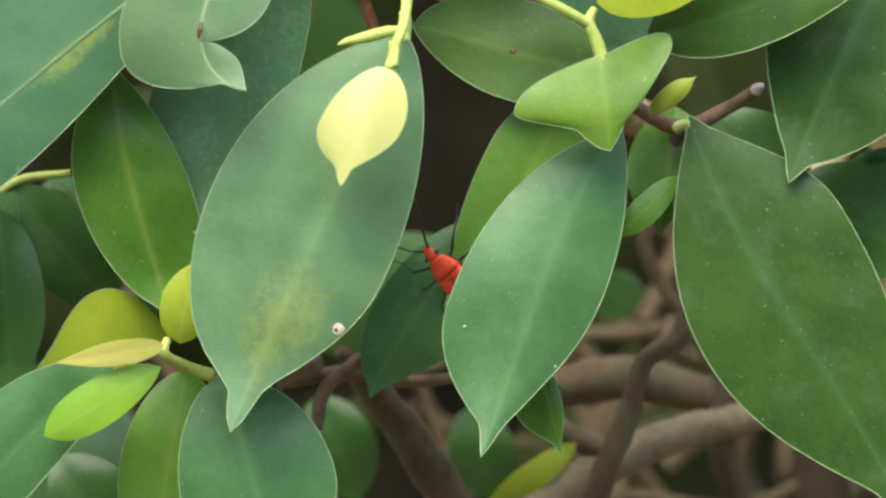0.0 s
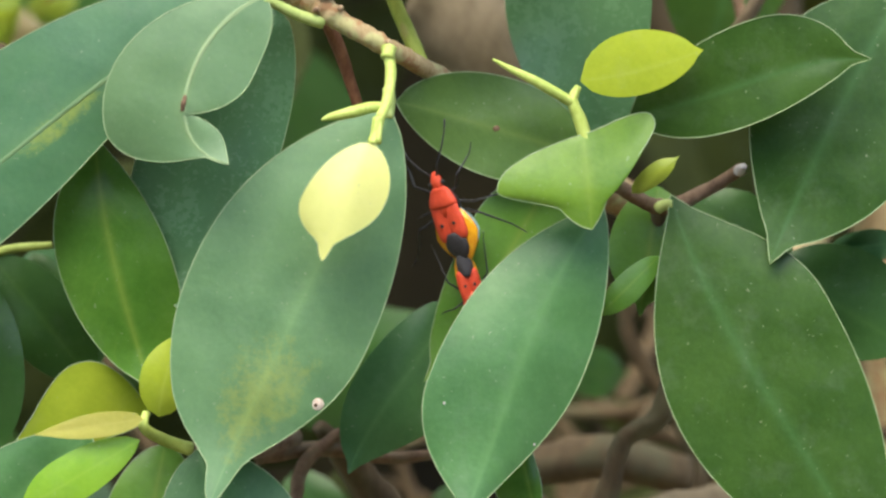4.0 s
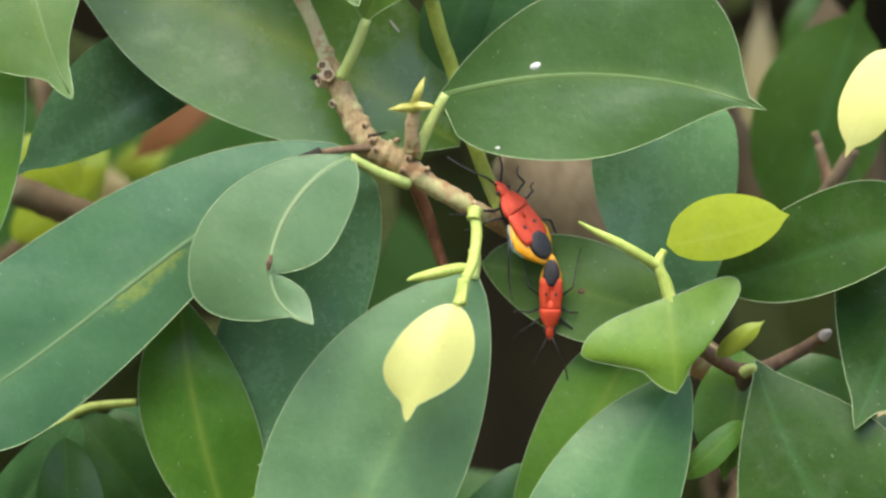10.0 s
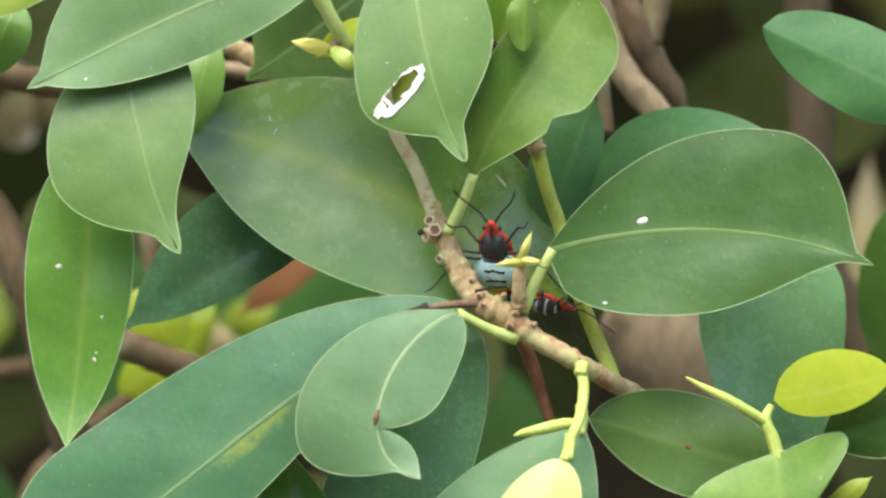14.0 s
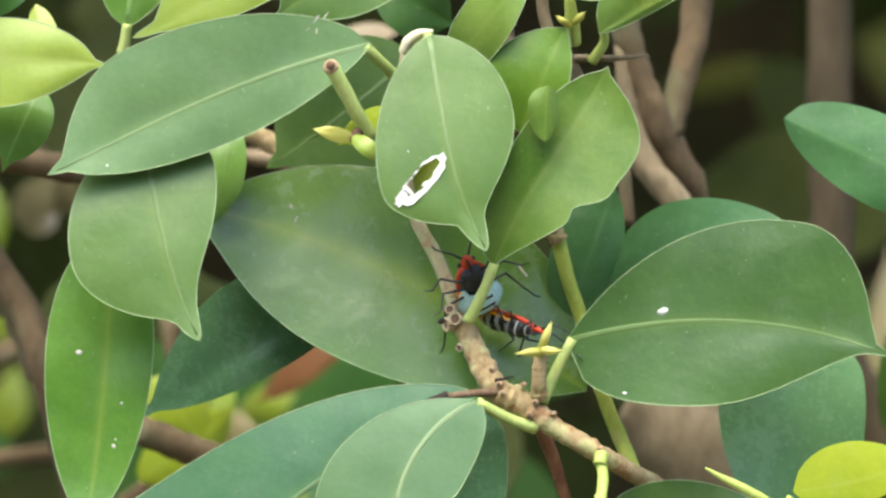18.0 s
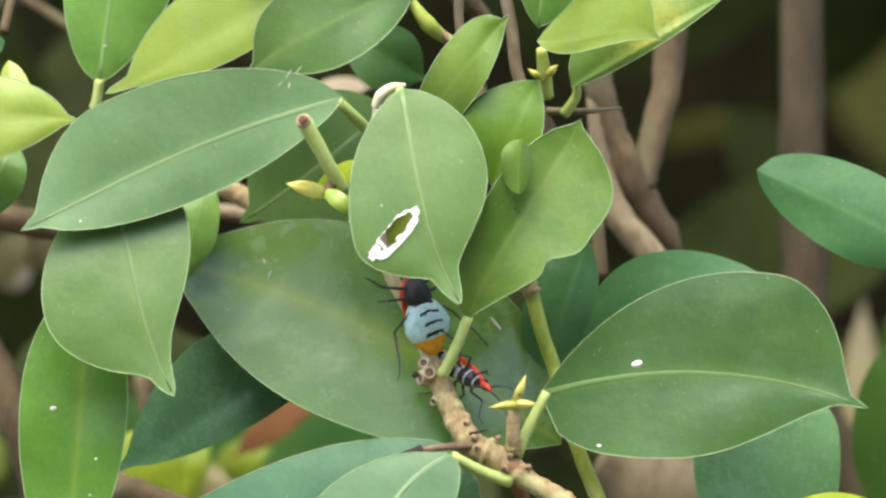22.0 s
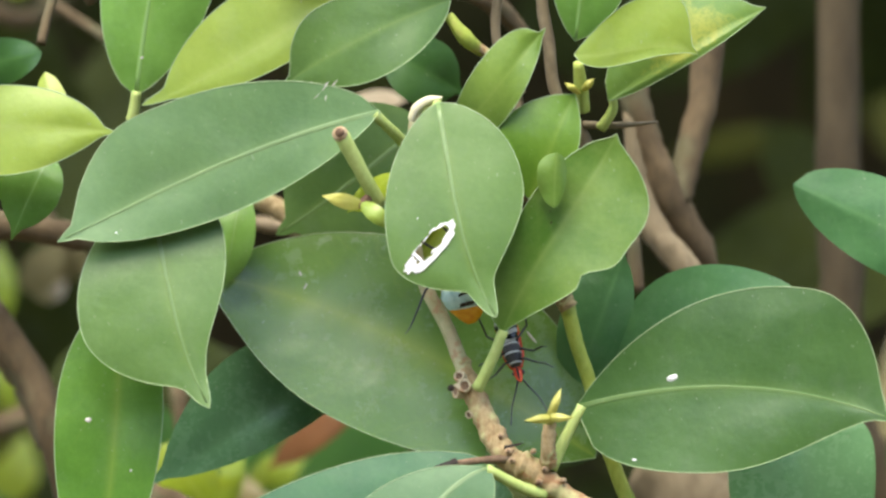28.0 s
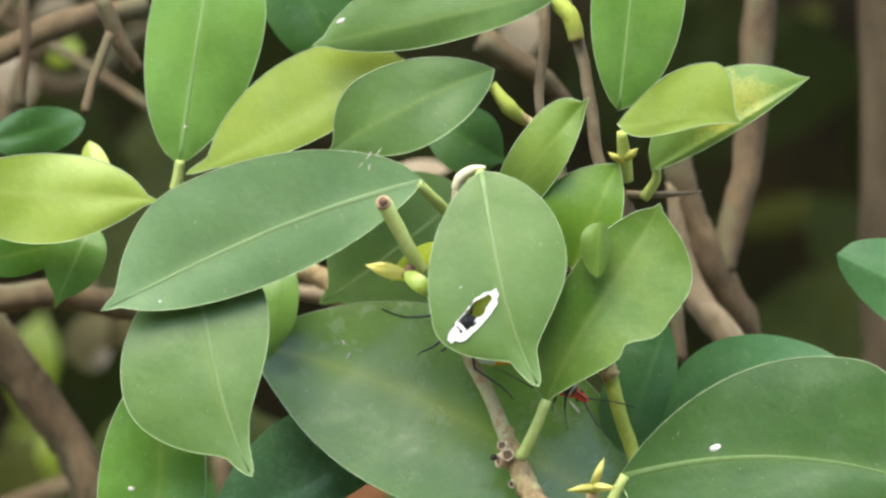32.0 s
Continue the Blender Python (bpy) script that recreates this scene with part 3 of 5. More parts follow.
leaf((70.7, 6.0, -37.3), (77.9, 0.0, -65.9), (100.5, -3.0, -87.1), (109.4, -3.0, -115.6), 16.6, 18.2, foot=(68.4, 8.0, -40.0), look_of='deep', pa=0.47, pb=0.32, tl=0.24, tw=0.23, cup=0.5, full=(1.3, 1.3), taper=(1.03, 0.82))
leaf((54.6, -4.0, -26.0), (55.0, -5.7, -31.6), (55.4, -6.3, -37.3), (55.8, -6.0, -42.9), 16.1, 12.7, look_of='fresh', pa=0.559, pb=0.576, tl=0.374, tw=0.5, full=(1.004, 1.327), taper=(1.638, 0.624), sweep=(-0.035, -0.671), cup=0.6, fold=0, faint=True)
spotted_leaf = leaf((21.8, 8.0, -20.3), (34.1, 5.0, -23.0), (46.0, 5.0, -27.9), (58.6, 8.0, -30.7), 8.5, 9.4, look_of='sage', pa=0.52, pb=0.5, tl=0.14, faint=True, tw=0.23, full=(0.84, 0.66), taper=(0.76, 0.62))
leaf((63.3, 3.0, -22.8), (77.6, -2.0, -21.5), (90.3, -4.0, -12.6), (105.5, -3.0, -13.3), 7.2, 10.4, look_of='deep', pa=0.43, pb=0.58, tl=0.14, tw=0.26, full=(0.58, 0.62), taper=(0.82, 0.66))
leaf((112.6, 12.0, -2.6), (103.0, 6.0, -17.8), (94.9, 3.0, -33.4), (87.9, 3.0, -49.6), 15.8, 15.9, look_of='deep', pa=0.4, pb=0.5, tl=0.14, tw=0.25, full=(0.62, 0.62), taper=(1.11, 0.9))
leaf((-1.2, -6.0, -1.4), (-13.0, -11.6, -4.3), (-23.1, -14.4, -26.8), (-7.9, -14.0, -30.4), 14.4, 10.1, foot=(8.8, -1.0, -6.1), look_of='torn', label="pale green leaf with a torn notch at its margin", pa=0.733, pb=0.644, tl=0.187, tw=0.05, full=(1.003, 0.783), taper=(0.451, 0.6), cut=(0.658, 5.4), blend=0.375, fold=0.5)
twig('tear', [(-15.4, -14.0, -18.4), (-15.7, -14.6, -19.8), (-15.9, -14.6, -21.1)], [0.30, 0.50, 0.30], 'cutwood')
long_leaf = leaf((0.1, 0.0, -0.3), (-35.7, -6.3, -10.8), (-56.3, -9.7, -47.2), (-93.9, -10.0, -54.0), 17.2, 11.4, look_of='stained', pa=0.67, pb=0.68, tl=0.27, roll=1, fold=1, tw=0.19, full=(0.79, 1.27), taper=(0.65, 0.94))
back_leaf = leaf((17.9, 12.0, 0.6), (-3.5, 11.0, 15.2), (-25.9, 13.0, 28.0), (-52.2, 18.0, 33.1), 18.7, 17.7, look_of='glossy', pa=0.44, pb=0.56, tl=0.05, cup=0, fold=0.1, roll=4, tw=0.26, full=(0.61, 0.96), taper=(0.78, 0.83))
leaf((-16.2, 10.0, 33.2), (-13.1, 8.5, 37.4), (-10.1, 8.5, 41.4), (-6.5, 9.0, 46.2), 3.6, 3.6, look_of='olive', label="small olive leaf behind the hole", cup=0, tl=0.05)
egg_leaf = leaf((14.1, 0.0, 9.5), (33.4, -5.0, 14.9), (52.5, -7.0, 14.7), (71.4, -6.0, 7.0), 15.0, 18.5, foot=(9.8, 0.0, -1.5), look_of='mid', label="broad grey-green leaf with a white egg on it", pa=0.41, pb=0.69, tl=0.14, tw=0.13, fold=-0.8, taper=(1.26, 0.68), roll=-1, full=(0.41, 0.93))
holed_leaf = leaf((-10.7, -6.0, 63.0), (-8.1, -11.0, 49.8), (-7.0, -13.0, 36.4), (-0.1, -12.0, 24.9), 13.2, 12.3, foot=(-14.0, 2.0, 62.7), look_of='sage', label="grey-green leaf with a white-rimmed hole", pa=0.62, pb=0.41, tl=0.29, tw=0.32, taper=(0.82, 1.1), fold=-1, full=(0.68, 0.67), hole=(-12.0, 37.2, 3.6, 4.2, 1.5))
rolled_leaf = leaf((1.0, -5.0, 22.2), (5.6, -7.7, 35.0), (14.9, -7.3, 45.3), (20.9, -4.0, 57.7), 12.2, 7.2, foot=(-3.4, -1.0, 12.6), look_of='soft_lime', label="bright green leaf with a rolled margin", nick=((1, 0.40, 0.05, 0.20), (1, 0.52, 0.05, -0.05)), cup=-0.3, fold=-1.2, pa=0.7, pb=0.56, tl=0.07, tw=0.23, full=(1.24, 0.54), taper=(0.79, 0.65))
leaf((10.0, -10.6, 44.2), (9.9, -10.6, 47.4), (10.0, -10.5, 50.7), (10.4, -10.5, 54.0), 2.0, 3.2, look_of='soft_lime', label="rolled-over leaf margin", pa=0.62, pb=0.68, tl=0, taper=(0.55, 0.55), faint=True, plain=True, fold=0, cup=1)
upper_leaf = leaf((-20.8, -6.0, 61.3), (-40.7, -9.0, 56.2), (-59.0, -10.0, 47.3), (-77.0, -9.0, 37.5), 13.8, 8.7, foot=(-16.7, 1.0, 56.1), look_of='pale', pa=0.65, pb=0.49, tl=0.11, tw=0.23, fold=-1, roll=1, full=(0.65, 0.85), taper=(0.87, 0.77))
leaf((-61.6, -5.0, 46.8), (-57.9, -9.0, 33.8), (-56.7, -13.0, 20.4), (-49.9, -12.0, 8.7), 16.7, 11.3, look_of='sage', pa=0.51, pb=0.25, tl=0.24, tw=0.26, taper=(0.83, 1.4), fold=0.4, full=(0.63, 0.62))
flecked_leaf = leaf((-67.0, 6.0, 29.3), (-66.6, 1.7, 10.8), (-68.1, 0.3, -7.3), (-70.8, 2.0, -25.5), 10.8, 8.3, look_of='green', pa=0.41, pb=0.43, tl=0.08, tw=0.23, full=(0.62, 0.58), taper=(0.81, 0.74))
leaf((-24.2, 24.5, 17.4), (-37.7, 20.8, 11.2), (-50.3, 20.2, 3.6), (-62.6, 22.5, -5.0), 12.3, 5.9, look_of='teal', tl=0.14, pa=0.38, pb=0.42, tw=0.23, full=(0.62, 0.63), taper=(0.93, 0.81))
leaf((0.9, 7.0, -3.1), (-4.7, 4.0, -19.7), (-10.0, 3.0, -38.9), (-14.9, 4.0, -59.6), 16.7, 7.9, look_of='teal', fold=1.5, pa=0.6, pb=0.42, tl=0.05)
leaf((-31.7, 4.0, -26.1), (-31.0, 0.0, -41.9), (-26.6, 1.0, -56.9), (-22.1, 3.0, -72.0), 9.9, 10.2, look_of='green', pa=0.43, pb=0.58, tl=0.12, cup=0.5, wave=2.2, tw=0.23, full=(0.79, 0.94), taper=(0.75, 0.78))
leaf((-22.6, 9.0, -75.8), (-30.5, 6.0, -77.0), (-38.4, 6.0, -78.5), (-46.6, 9.0, -80.1), 11.6, 3.0, look_of='lime', roll=-2, tl=0.1, pa=0.42, taper=(1.25, 0.8), full=(0.8, 0.62))
leaf((-20.9, -2.0, -75.4), (-20.6, -4.5, -71.0), (-19.2, -4.0, -66.1), (-16.6, -1.0, -60.4), 4.5, 4.5, look_of='lime', plain=True, tl=0.1)
leaf((-23.4, -5.0, -75.4), (-29.8, -9.0, -76.0), (-36.2, -10.0, -76.7), (-42.7, -8.0, -77.8), 2.2, 2.2, look_of='bud', plain=True, tl=0.1, pa=0.4, pb=0.4, cup=0.2, taper=(1.1, 1.1))
leaf((-24.2, -4.0, -79.3), (-31.1, -8.3, -82.7), (-37.8, -9.7, -87.0), (-45.0, -8.0, -90.6), 4.5, 4.0, look_of='vivid', pa=0.59, pb=0.59, tl=0.05, plain=True, tw=0.24, full=(0.68, 0.76), taper=(0.63, 0.61))
twig('shoot', [(-15.4, 4.0, -81.8), (-19.9, 2.0, -79.9), (-23.5, -3.0, -77.2), (-23.1, -2.0, -74.5)], [1.30, 1.10, 1.00, 0.70], 'shoot')
twig('side_twig', [(3.3, 30.0, -82.0), (-6.0, 14.0, -83.4), (-15.4, 4.0, -81.8)], [1.60, 1.40, 1.30], 'brownbark')
leaf((-32.9, 2.0, -78.6), (-43.9, -2.3, -87.0), (-54.5, -3.7, -96.0), (-62.1, -2.0, -108.6), 9.8, 7.1, look_of='mature', tl=0.18, pa=0.56, pb=0.64, tw=0.23, full=(0.75, 0.46), taper=(0.75, 0.74))
leaf((-14.4, 3.0, -81.7), (-9.3, -1.6, -93.5), (-7.3, -3.4, -106.4), (-4.2, -2.0, -119.4), 13.3, 14.5, look_of='mature', tl=0.16, pa=0.56, pb=0.55, tw=0.22, full=(0.65, 0.7), taper=(0.75, 0.72))
leaf((-20.1, 12.0, -81.3), (-22.6, 8.3, -93.0), (-25.2, 7.7, -104.9), (-27.9, 10.0, -117.2), 8.6, 9.6, look_of='green', tl=0.1)
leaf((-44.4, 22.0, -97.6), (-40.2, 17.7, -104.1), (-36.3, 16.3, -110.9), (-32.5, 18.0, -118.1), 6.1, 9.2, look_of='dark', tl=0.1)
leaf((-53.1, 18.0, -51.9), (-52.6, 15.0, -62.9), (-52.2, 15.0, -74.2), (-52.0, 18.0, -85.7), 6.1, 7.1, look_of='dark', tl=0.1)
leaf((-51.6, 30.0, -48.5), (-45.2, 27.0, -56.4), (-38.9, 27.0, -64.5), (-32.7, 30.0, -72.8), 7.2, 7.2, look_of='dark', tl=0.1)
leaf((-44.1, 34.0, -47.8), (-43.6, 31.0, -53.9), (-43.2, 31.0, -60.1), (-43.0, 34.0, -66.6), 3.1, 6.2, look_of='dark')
leaf((31.6, 16.0, -56.7), (26.5, 12.3, -67.5), (17.2, 11.7, -75.8), (12.6, 14.0, -87.4), 7.5, 10.3, look_of='mature', tl=0.1, pa=0.5, pb=0.43, tw=0.23, full=(0.53, 0.61), taper=(0.7, 1.06))
leaf((49.4, 12.0, -34.8), (42.0, 8.3, -46.8), (35.8, 7.7, -59.7), (26.3, 10.0, -70.5), 8.6, 12.9, look_of='green', tl=0.15, pa=0.29, pb=0.5, tw=0.23, full=(0.55, 0.62), taper=(0.69, 0.75))
leaf((68.8, 8.0, -48.4), (64.6, 4.3, -52.0), (60.6, 3.7, -55.7), (56.8, 6.0, -59.7), 2.5, 2.8, look_of='green', plain=True)
leaf((69.1, 14.0, -36.1), (67.7, 10.3, -43.7), (66.5, 9.7, -51.5), (65.4, 12.0, -59.4), 7.4, 7.0, look_of='green')
leaf((63.4, 1.0, -36.8), (66.0, -2.7, -34.5), (68.8, -3.3, -32.3), (71.8, -1.0, -30.2), 1.7, 2.0, look_of='olive', plain=True)
leaf((42.8, 8.0, -79.0), (44.0, 4.3, -85.1), (45.4, 3.7, -91.4), (46.9, 6.0, -98.0), 6.2, 2.2, look_of='green', tl=0.2, taper=(1.2, 1.2))
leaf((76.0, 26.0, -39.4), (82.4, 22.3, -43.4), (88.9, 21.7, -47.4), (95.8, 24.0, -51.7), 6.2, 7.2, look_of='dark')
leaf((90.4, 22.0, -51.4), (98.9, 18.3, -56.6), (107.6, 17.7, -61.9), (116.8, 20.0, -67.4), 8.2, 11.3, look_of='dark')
leaf((101.2, 26.0, -48.8), (105.7, 22.3, -48.1), (110.4, 21.7, -47.4), (115.5, 24.0, -47.0), 3.1, 3.1, look_of='mature')
twig('side_twig', [(60.7, 5.0, -35.2), (65.9, 8.0, -38.5), (70.6, 10.0, -39.7), (78.5, 12.0, -36.4), (84.0, 10.0, -32.9)], [1.30, 1.40, 1.40, 1.20, 1.10], 'brownbark')
twig('stub_tip', [(83.1, 8.0, -33.3), (83.9, 6.0, -32.4)], [1.10, 0.60], 'ash', label="whitish broken tip")
twig('side_twig', [(69.1, 10.0, -39.1), (69.2, 20.0, -47.8), (73.6, 60.0, -62.7)], [1.40, 1.60, 2.00], 'brownbark')
leaf((54.2, -2.0, -16.8), (61.5, -6.3, -15.9), (68.6, -7.7, -14.2), (75.7, -6.0, -11.4), 4.2, 7.2, look_of='lime', label="yellow-green young leaf", pa=0.45, pb=0.45, tl=0.1, tw=0.3, plain=True)
twig('shoot', [(55.1, -3.0, -27.2), (53.9, -3.0, -23.2), (52.7, -3.0, -20.2), (53.8, -2.0, -17.8)], [1.30, 1.20, 1.00, 0.70], 'shoot')
twig('stipule', [(53.2, -3.0, -20.9), (50.1, -4.0, -19.0), (45.6, -5.0, -16.4), (41.6, -5.0, -14.4), (38.6, -5.0, -12.7)], [0.90, 1.00, 0.90, 0.60, 0.20], 'shoot')
leaf((55.1, 26.0, 11.5), (57.1, 21.7, -1.0), (57.6, 20.3, -17.8), (60.6, 24.0, -35.0), 14.7, 12.1, look_of='teal', fold=-3, tl=0.09, pa=0.34, pb=0.25, tw=0.24, full=(0.61, 0.57), taper=(0.89, 1.0))
leaf((21.3, 14.0, 18.6), (33.8, 11.0, 22.3), (46.5, 11.0, 25.5), (59.1, 14.0, 30.0), 9.7, 12.2, look_of='mature', tl=0.17, pa=0.5, pb=0.4, tw=0.22, full=(0.63, 0.71), taper=(0.76, 0.82))
leaf((14.3, 15.0, 12.9), (17.1, 11.7, 21.1), (19.9, 11.3, 29.3), (22.9, 14.0, 37.6), 5.3, 7.1, look_of='mature', tl=0.08)
leaf((5.5, 1.0, 46.4), (8.6, -2.0, 52.3), (10.5, -2.0, 58.8), (13.6, 1.0, 65.1), 4.7, 10.2, look_of='fresh', tl=0.07, pa=0.43, pb=0.4, tw=0.25, full=(0.62, 0.62), taper=(0.85, 0.8))
leaf((-7.8, 1.0, 56.9), (-2.4, -3.0, 63.2), (2.9, -4.0, 69.7), (8.3, -2.0, 76.5), 4.7, 5.3, look_of='bright', pa=0.32, pb=0.62, taper=(0.9, 0.42), tl=0.12, cup=0, fold=0)
leaf((-8.6, 3.0, 81.9), (-19.1, -1.0, 77.7), (-29.0, -2.0, 72.6), (-38.2, 0.0, 66.2), 8.4, 7.8, look_of='sage', faint=True, tl=0.13, pa=0.63, pb=0.49, tw=0.24, full=(0.86, 0.78), taper=(0.72, 0.93))
leaf((-24.9, 8.0, 84.1), (-38.0, 4.3, 77.2), (-49.6, 3.7, 67.7), (-63.6, 6.0, 62.7), 10.2, 5.0, look_of='pale_lime', tl=0.21, pa=0.43, pb=0.36, tw=0.23, full=(0.7, 0.62), taper=(0.75, 0.96))
upright_leaf = leaf((-65.2, 12.0, 65.0), (-63.6, 9.0, 80.7), (-59.9, 9.0, 96.3), (-59.7, 12.0, 112.7), 11.6, 9.4, foot=(-66.1, 14.0, 60.8), look_of='mint', tl=0.18, pa=0.55, pb=0.53, tw=0.22, full=(0.83, 0.63), taper=(0.76, 0.74))
top_leaf = leaf((2.9, 2.0, 95.9), (-11.8, -1.7, 92.1), (-26.3, -2.3, 88.7), (-41.1, 0.0, 85.5), 9.5, 4.5, look_of='sage', faint=True, tl=0.1)
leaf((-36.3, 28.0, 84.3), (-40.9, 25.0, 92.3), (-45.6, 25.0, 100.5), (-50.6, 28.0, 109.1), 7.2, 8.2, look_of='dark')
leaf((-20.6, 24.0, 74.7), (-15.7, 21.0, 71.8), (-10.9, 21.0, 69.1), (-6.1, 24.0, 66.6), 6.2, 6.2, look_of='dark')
leaf((13.6, 3.0, 74.7), (15.0, -1.0, 86.9), (15.7, -2.0, 99.4), (17.6, 0.0, 112.2), 9.6, 6.9, look_of='mint', tl=0.18, pa=0.54, pb=0.54, tw=0.22, full=(0.64, 0.76), taper=(0.75, 0.75))
leaf((13.3, -5.0, 71.7), (20.5, -9.3, 69.9), (27.7, -10.7, 75.1), (35.0, -9.0, 71.4), 2.2, 9.4, look_of='pale_lime', label="light lime leaf folded along its middle", pa=0.3, pb=0.75, tl=0.14, cup=0, fold=0, faint=True, tw=0.29, full=(0.57, 0.82), taper=(0.79, 0.66))
leaf((19.5, 2.0, 64.0), (28.8, -1.7, 69.0), (37.8, -2.3, 74.9), (47.3, 0.0, 80.5), 1.5, 9.9, look_of='lime_mottled', pa=0.5, pb=0.49, tl=0.09, tw=0.23, full=(0.65, 0.62), taper=(0.77, 0.77))
leaf((53.2, 16.0, 50.2), (65.2, 12.3, 45.1), (76.5, 11.7, 38.6), (88.7, 14.0, 33.4), 7.8, 8.5, look_of='mature', faint=True, tl=0.18, pa=0.52, pb=0.51, tw=0.22, full=(0.71, 0.57), taper=(0.75, 0.75))
leaf((-105.3, 0.0, 60.0), (-92.3, -5.0, 57.8), (-79.5, -7.0, 58.4), (-67.2, -6.0, 57.2), 8.8, 7.4, look_of='pale_lime', tl=0.12, pa=0.42, pb=0.51, tw=0.2, full=(0.62, 0.62), taper=(1.01, 0.7))
leaf((-80.3, 8.0, 54.1), (-81.8, 4.3, 49.9), (-83.7, 3.7, 45.9), (-86.8, 6.0, 38.6), 5.6, 5.0, look_of='mint', plain=True)
leaf((-85.0, 10.0, 50.7), (-90.7, 6.3, 49.1), (-96.6, 5.7, 47.6), (-103.0, 8.0, 46.3), 4.0, 4.0, look_of='green', plain=True)
leaf((-83.3, 24.0, 73.7), (-89.6, 21.0, 72.0), (-96.1, 21.0, 70.6), (-103.1, 24.0, 69.4), 4.5, 4.5, look_of='dark')
leaf((-82.3, 20.0, 69.9), (-80.8, 16.3, 64.7), (-79.6, 15.7, 59.7), (-78.6, 18.0, 54.9), 3.0, 3.0, look_of='olive', plain=True)
leaf((-46.0, 14.0, 48.7), (-47.0, 10.3, 42.2), (-48.0, 9.7, 35.9), (-49.3, 12.0, 29.8), 3.9, 3.9, look_of='mint', plain=True)
leaf((-13.4, 22.0, 61.3), (-21.6, 19.0, 54.1), (-29.8, 19.0, 47.2), (-40.2, 22.0, 40.5), 13.0, 12.0, look_of='sage')
leaf((-18.3, -1.0, 50.6), (-21.0, -4.7, 48.1), (-23.8, -5.3, 45.7), (-26.7, -3.0, 43.5), 2.0, 2.5, look_of='lime', plain=True)
leaf((-23.4, -7.0, 44.7), (-25.8, -10.7, 45.1), (-28.3, -11.3, 45.6), (-30.9, -9.0, 46.2), 1.2, 1.5, look_of='bud', pa=0.45, pb=0.4, taper=(1.1, 1.1), tl=0.1, plain=True)
leaf((-24.1, -8.0, 45.0), (-22.3, -11.3, 43.3), (-20.5, -11.7, 41.8), (-18.7, -9.0, 40.5), 1.2, 1.9, look_of='pale_lime', pa=0.45, pb=0.5, taper=(0.9, 0.9), tl=0.1, plain=True)
twig('bud_core', [(-22.4, -5.0, 46.4), (-23.6, -7.0, 45.1), (-24.5, -8.0, 44.3)], [0.90, 0.90, 0.50], 'cutwood')
twig('cut_petiole', [(-20.9, -4.0, 45.0), (-24.1, -8.0, 50.7), (-27.5, -11.5, 56.7)], [1.40, 1.30, 1.40], 'petiole')
twig('cut_face', [(-27.4, -11.2, 56.5), (-27.8, -12.2, 57.1)], [1.40, 1.40], 'scar', label="brown dried cut face")
twig('cut_core', [(-27.6, -11.9, 57.0), (-27.7, -12.9, 57.1)], [0.90, 0.80], 'cutwood')
twig('sheath', [(-15.2, -3.0, 60.1), (-14.3, -4.0, 62.0), (-12.3, -5.0, 63.4), (-9.9, -5.0, 63.8)], [0.90, 1.00, 0.80, 0.30], 'sheath', label="curled dry bud sheath")
twig('side_twig', [(-0.2, 12.0, 101.5), (0.4, 12.0, 89.2), (-0.5, 11.0, 75.9), (3.1, 10.0, 67.7), (5.3, 9.0, 46.4)], [1.00, 1.00, 0.90, 0.90, 1.00], 'palebark')
twig('side_twig', [(2.3, 6.0, 98.8), (6.0, 6.0, 88.7), (8.6, 6.0, 76.6), (10.4, 7.0, 65.5), (15.3, 9.0, 57.6), (16.5, 12.0, 46.6)], [1.00, 1.10, 1.10, 1.10, 1.40, 1.30], 'palebark')
twig('bud', [(6.0, 4.0, 87.5), (4.9, 3.0, 91.4), (2.4, 3.0, 94.4), (1.3, 3.0, 97.5)], [1.40, 1.60, 1.50, 1.00], 'greenstem')
twig('shoot', [(15.2, 5.0, 62.4), (14.7, 3.0, 65.8), (14.1, 0.0, 70.6)], [1.20, 1.40, 0.90], 'shoot')
twig('shoot', [(18.3, 6.0, 59.4), (20.3, 4.0, 62.4), (20.4, 3.0, 64.8)], [1.00, 0.90, 0.70], 'shoot')
leaf((14.7, 2.0, 65.2), (13.6, -1.7, 65.6), (12.6, -2.3, 66.3), (11.6, 0.0, 67.2), 0.6, 0.6, look_of='bud', plain=True)
leaf((14.7, 2.0, 65.7), (15.4, -1.7, 66.2), (16.2, -2.3, 66.9), (17.1, 0.0, 67.9), 0.7, 0.7, look_of='bud', plain=True)
twig('thorn', [(15.3, 8.0, 60.1), (22.3, 6.0, 60.0), (28.5, 5.0, 60.5)], [0.80, 0.60, 0.20], 'palebark')
twig('bud', [(-3.0, 8.0, 73.1), (-6.0, 5.0, 75.3), (-9.1, 4.0, 79.3)], [1.00, 1.50, 0.90], 'greenstem')
twig('side_twig', [(-6.0, 6.0, 75.4), (0.1, 8.0, 71.1), (4.2, 9.0, 65.6)], [0.90, 0.80, 0.80], 'bark')
twig('side_twig', [(-45.2, 49.0, 49.0), (-37.6, 47.0, 44.8), (-29.1, 47.0, 41.1), (-22.9, 49.0, 36.5)], [2.06, 1.85, 1.54, 1.44], 'bark')
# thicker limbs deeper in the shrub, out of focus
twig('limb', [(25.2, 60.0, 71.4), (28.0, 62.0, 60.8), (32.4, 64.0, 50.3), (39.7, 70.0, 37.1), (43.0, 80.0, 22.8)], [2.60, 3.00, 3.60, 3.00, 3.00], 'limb')
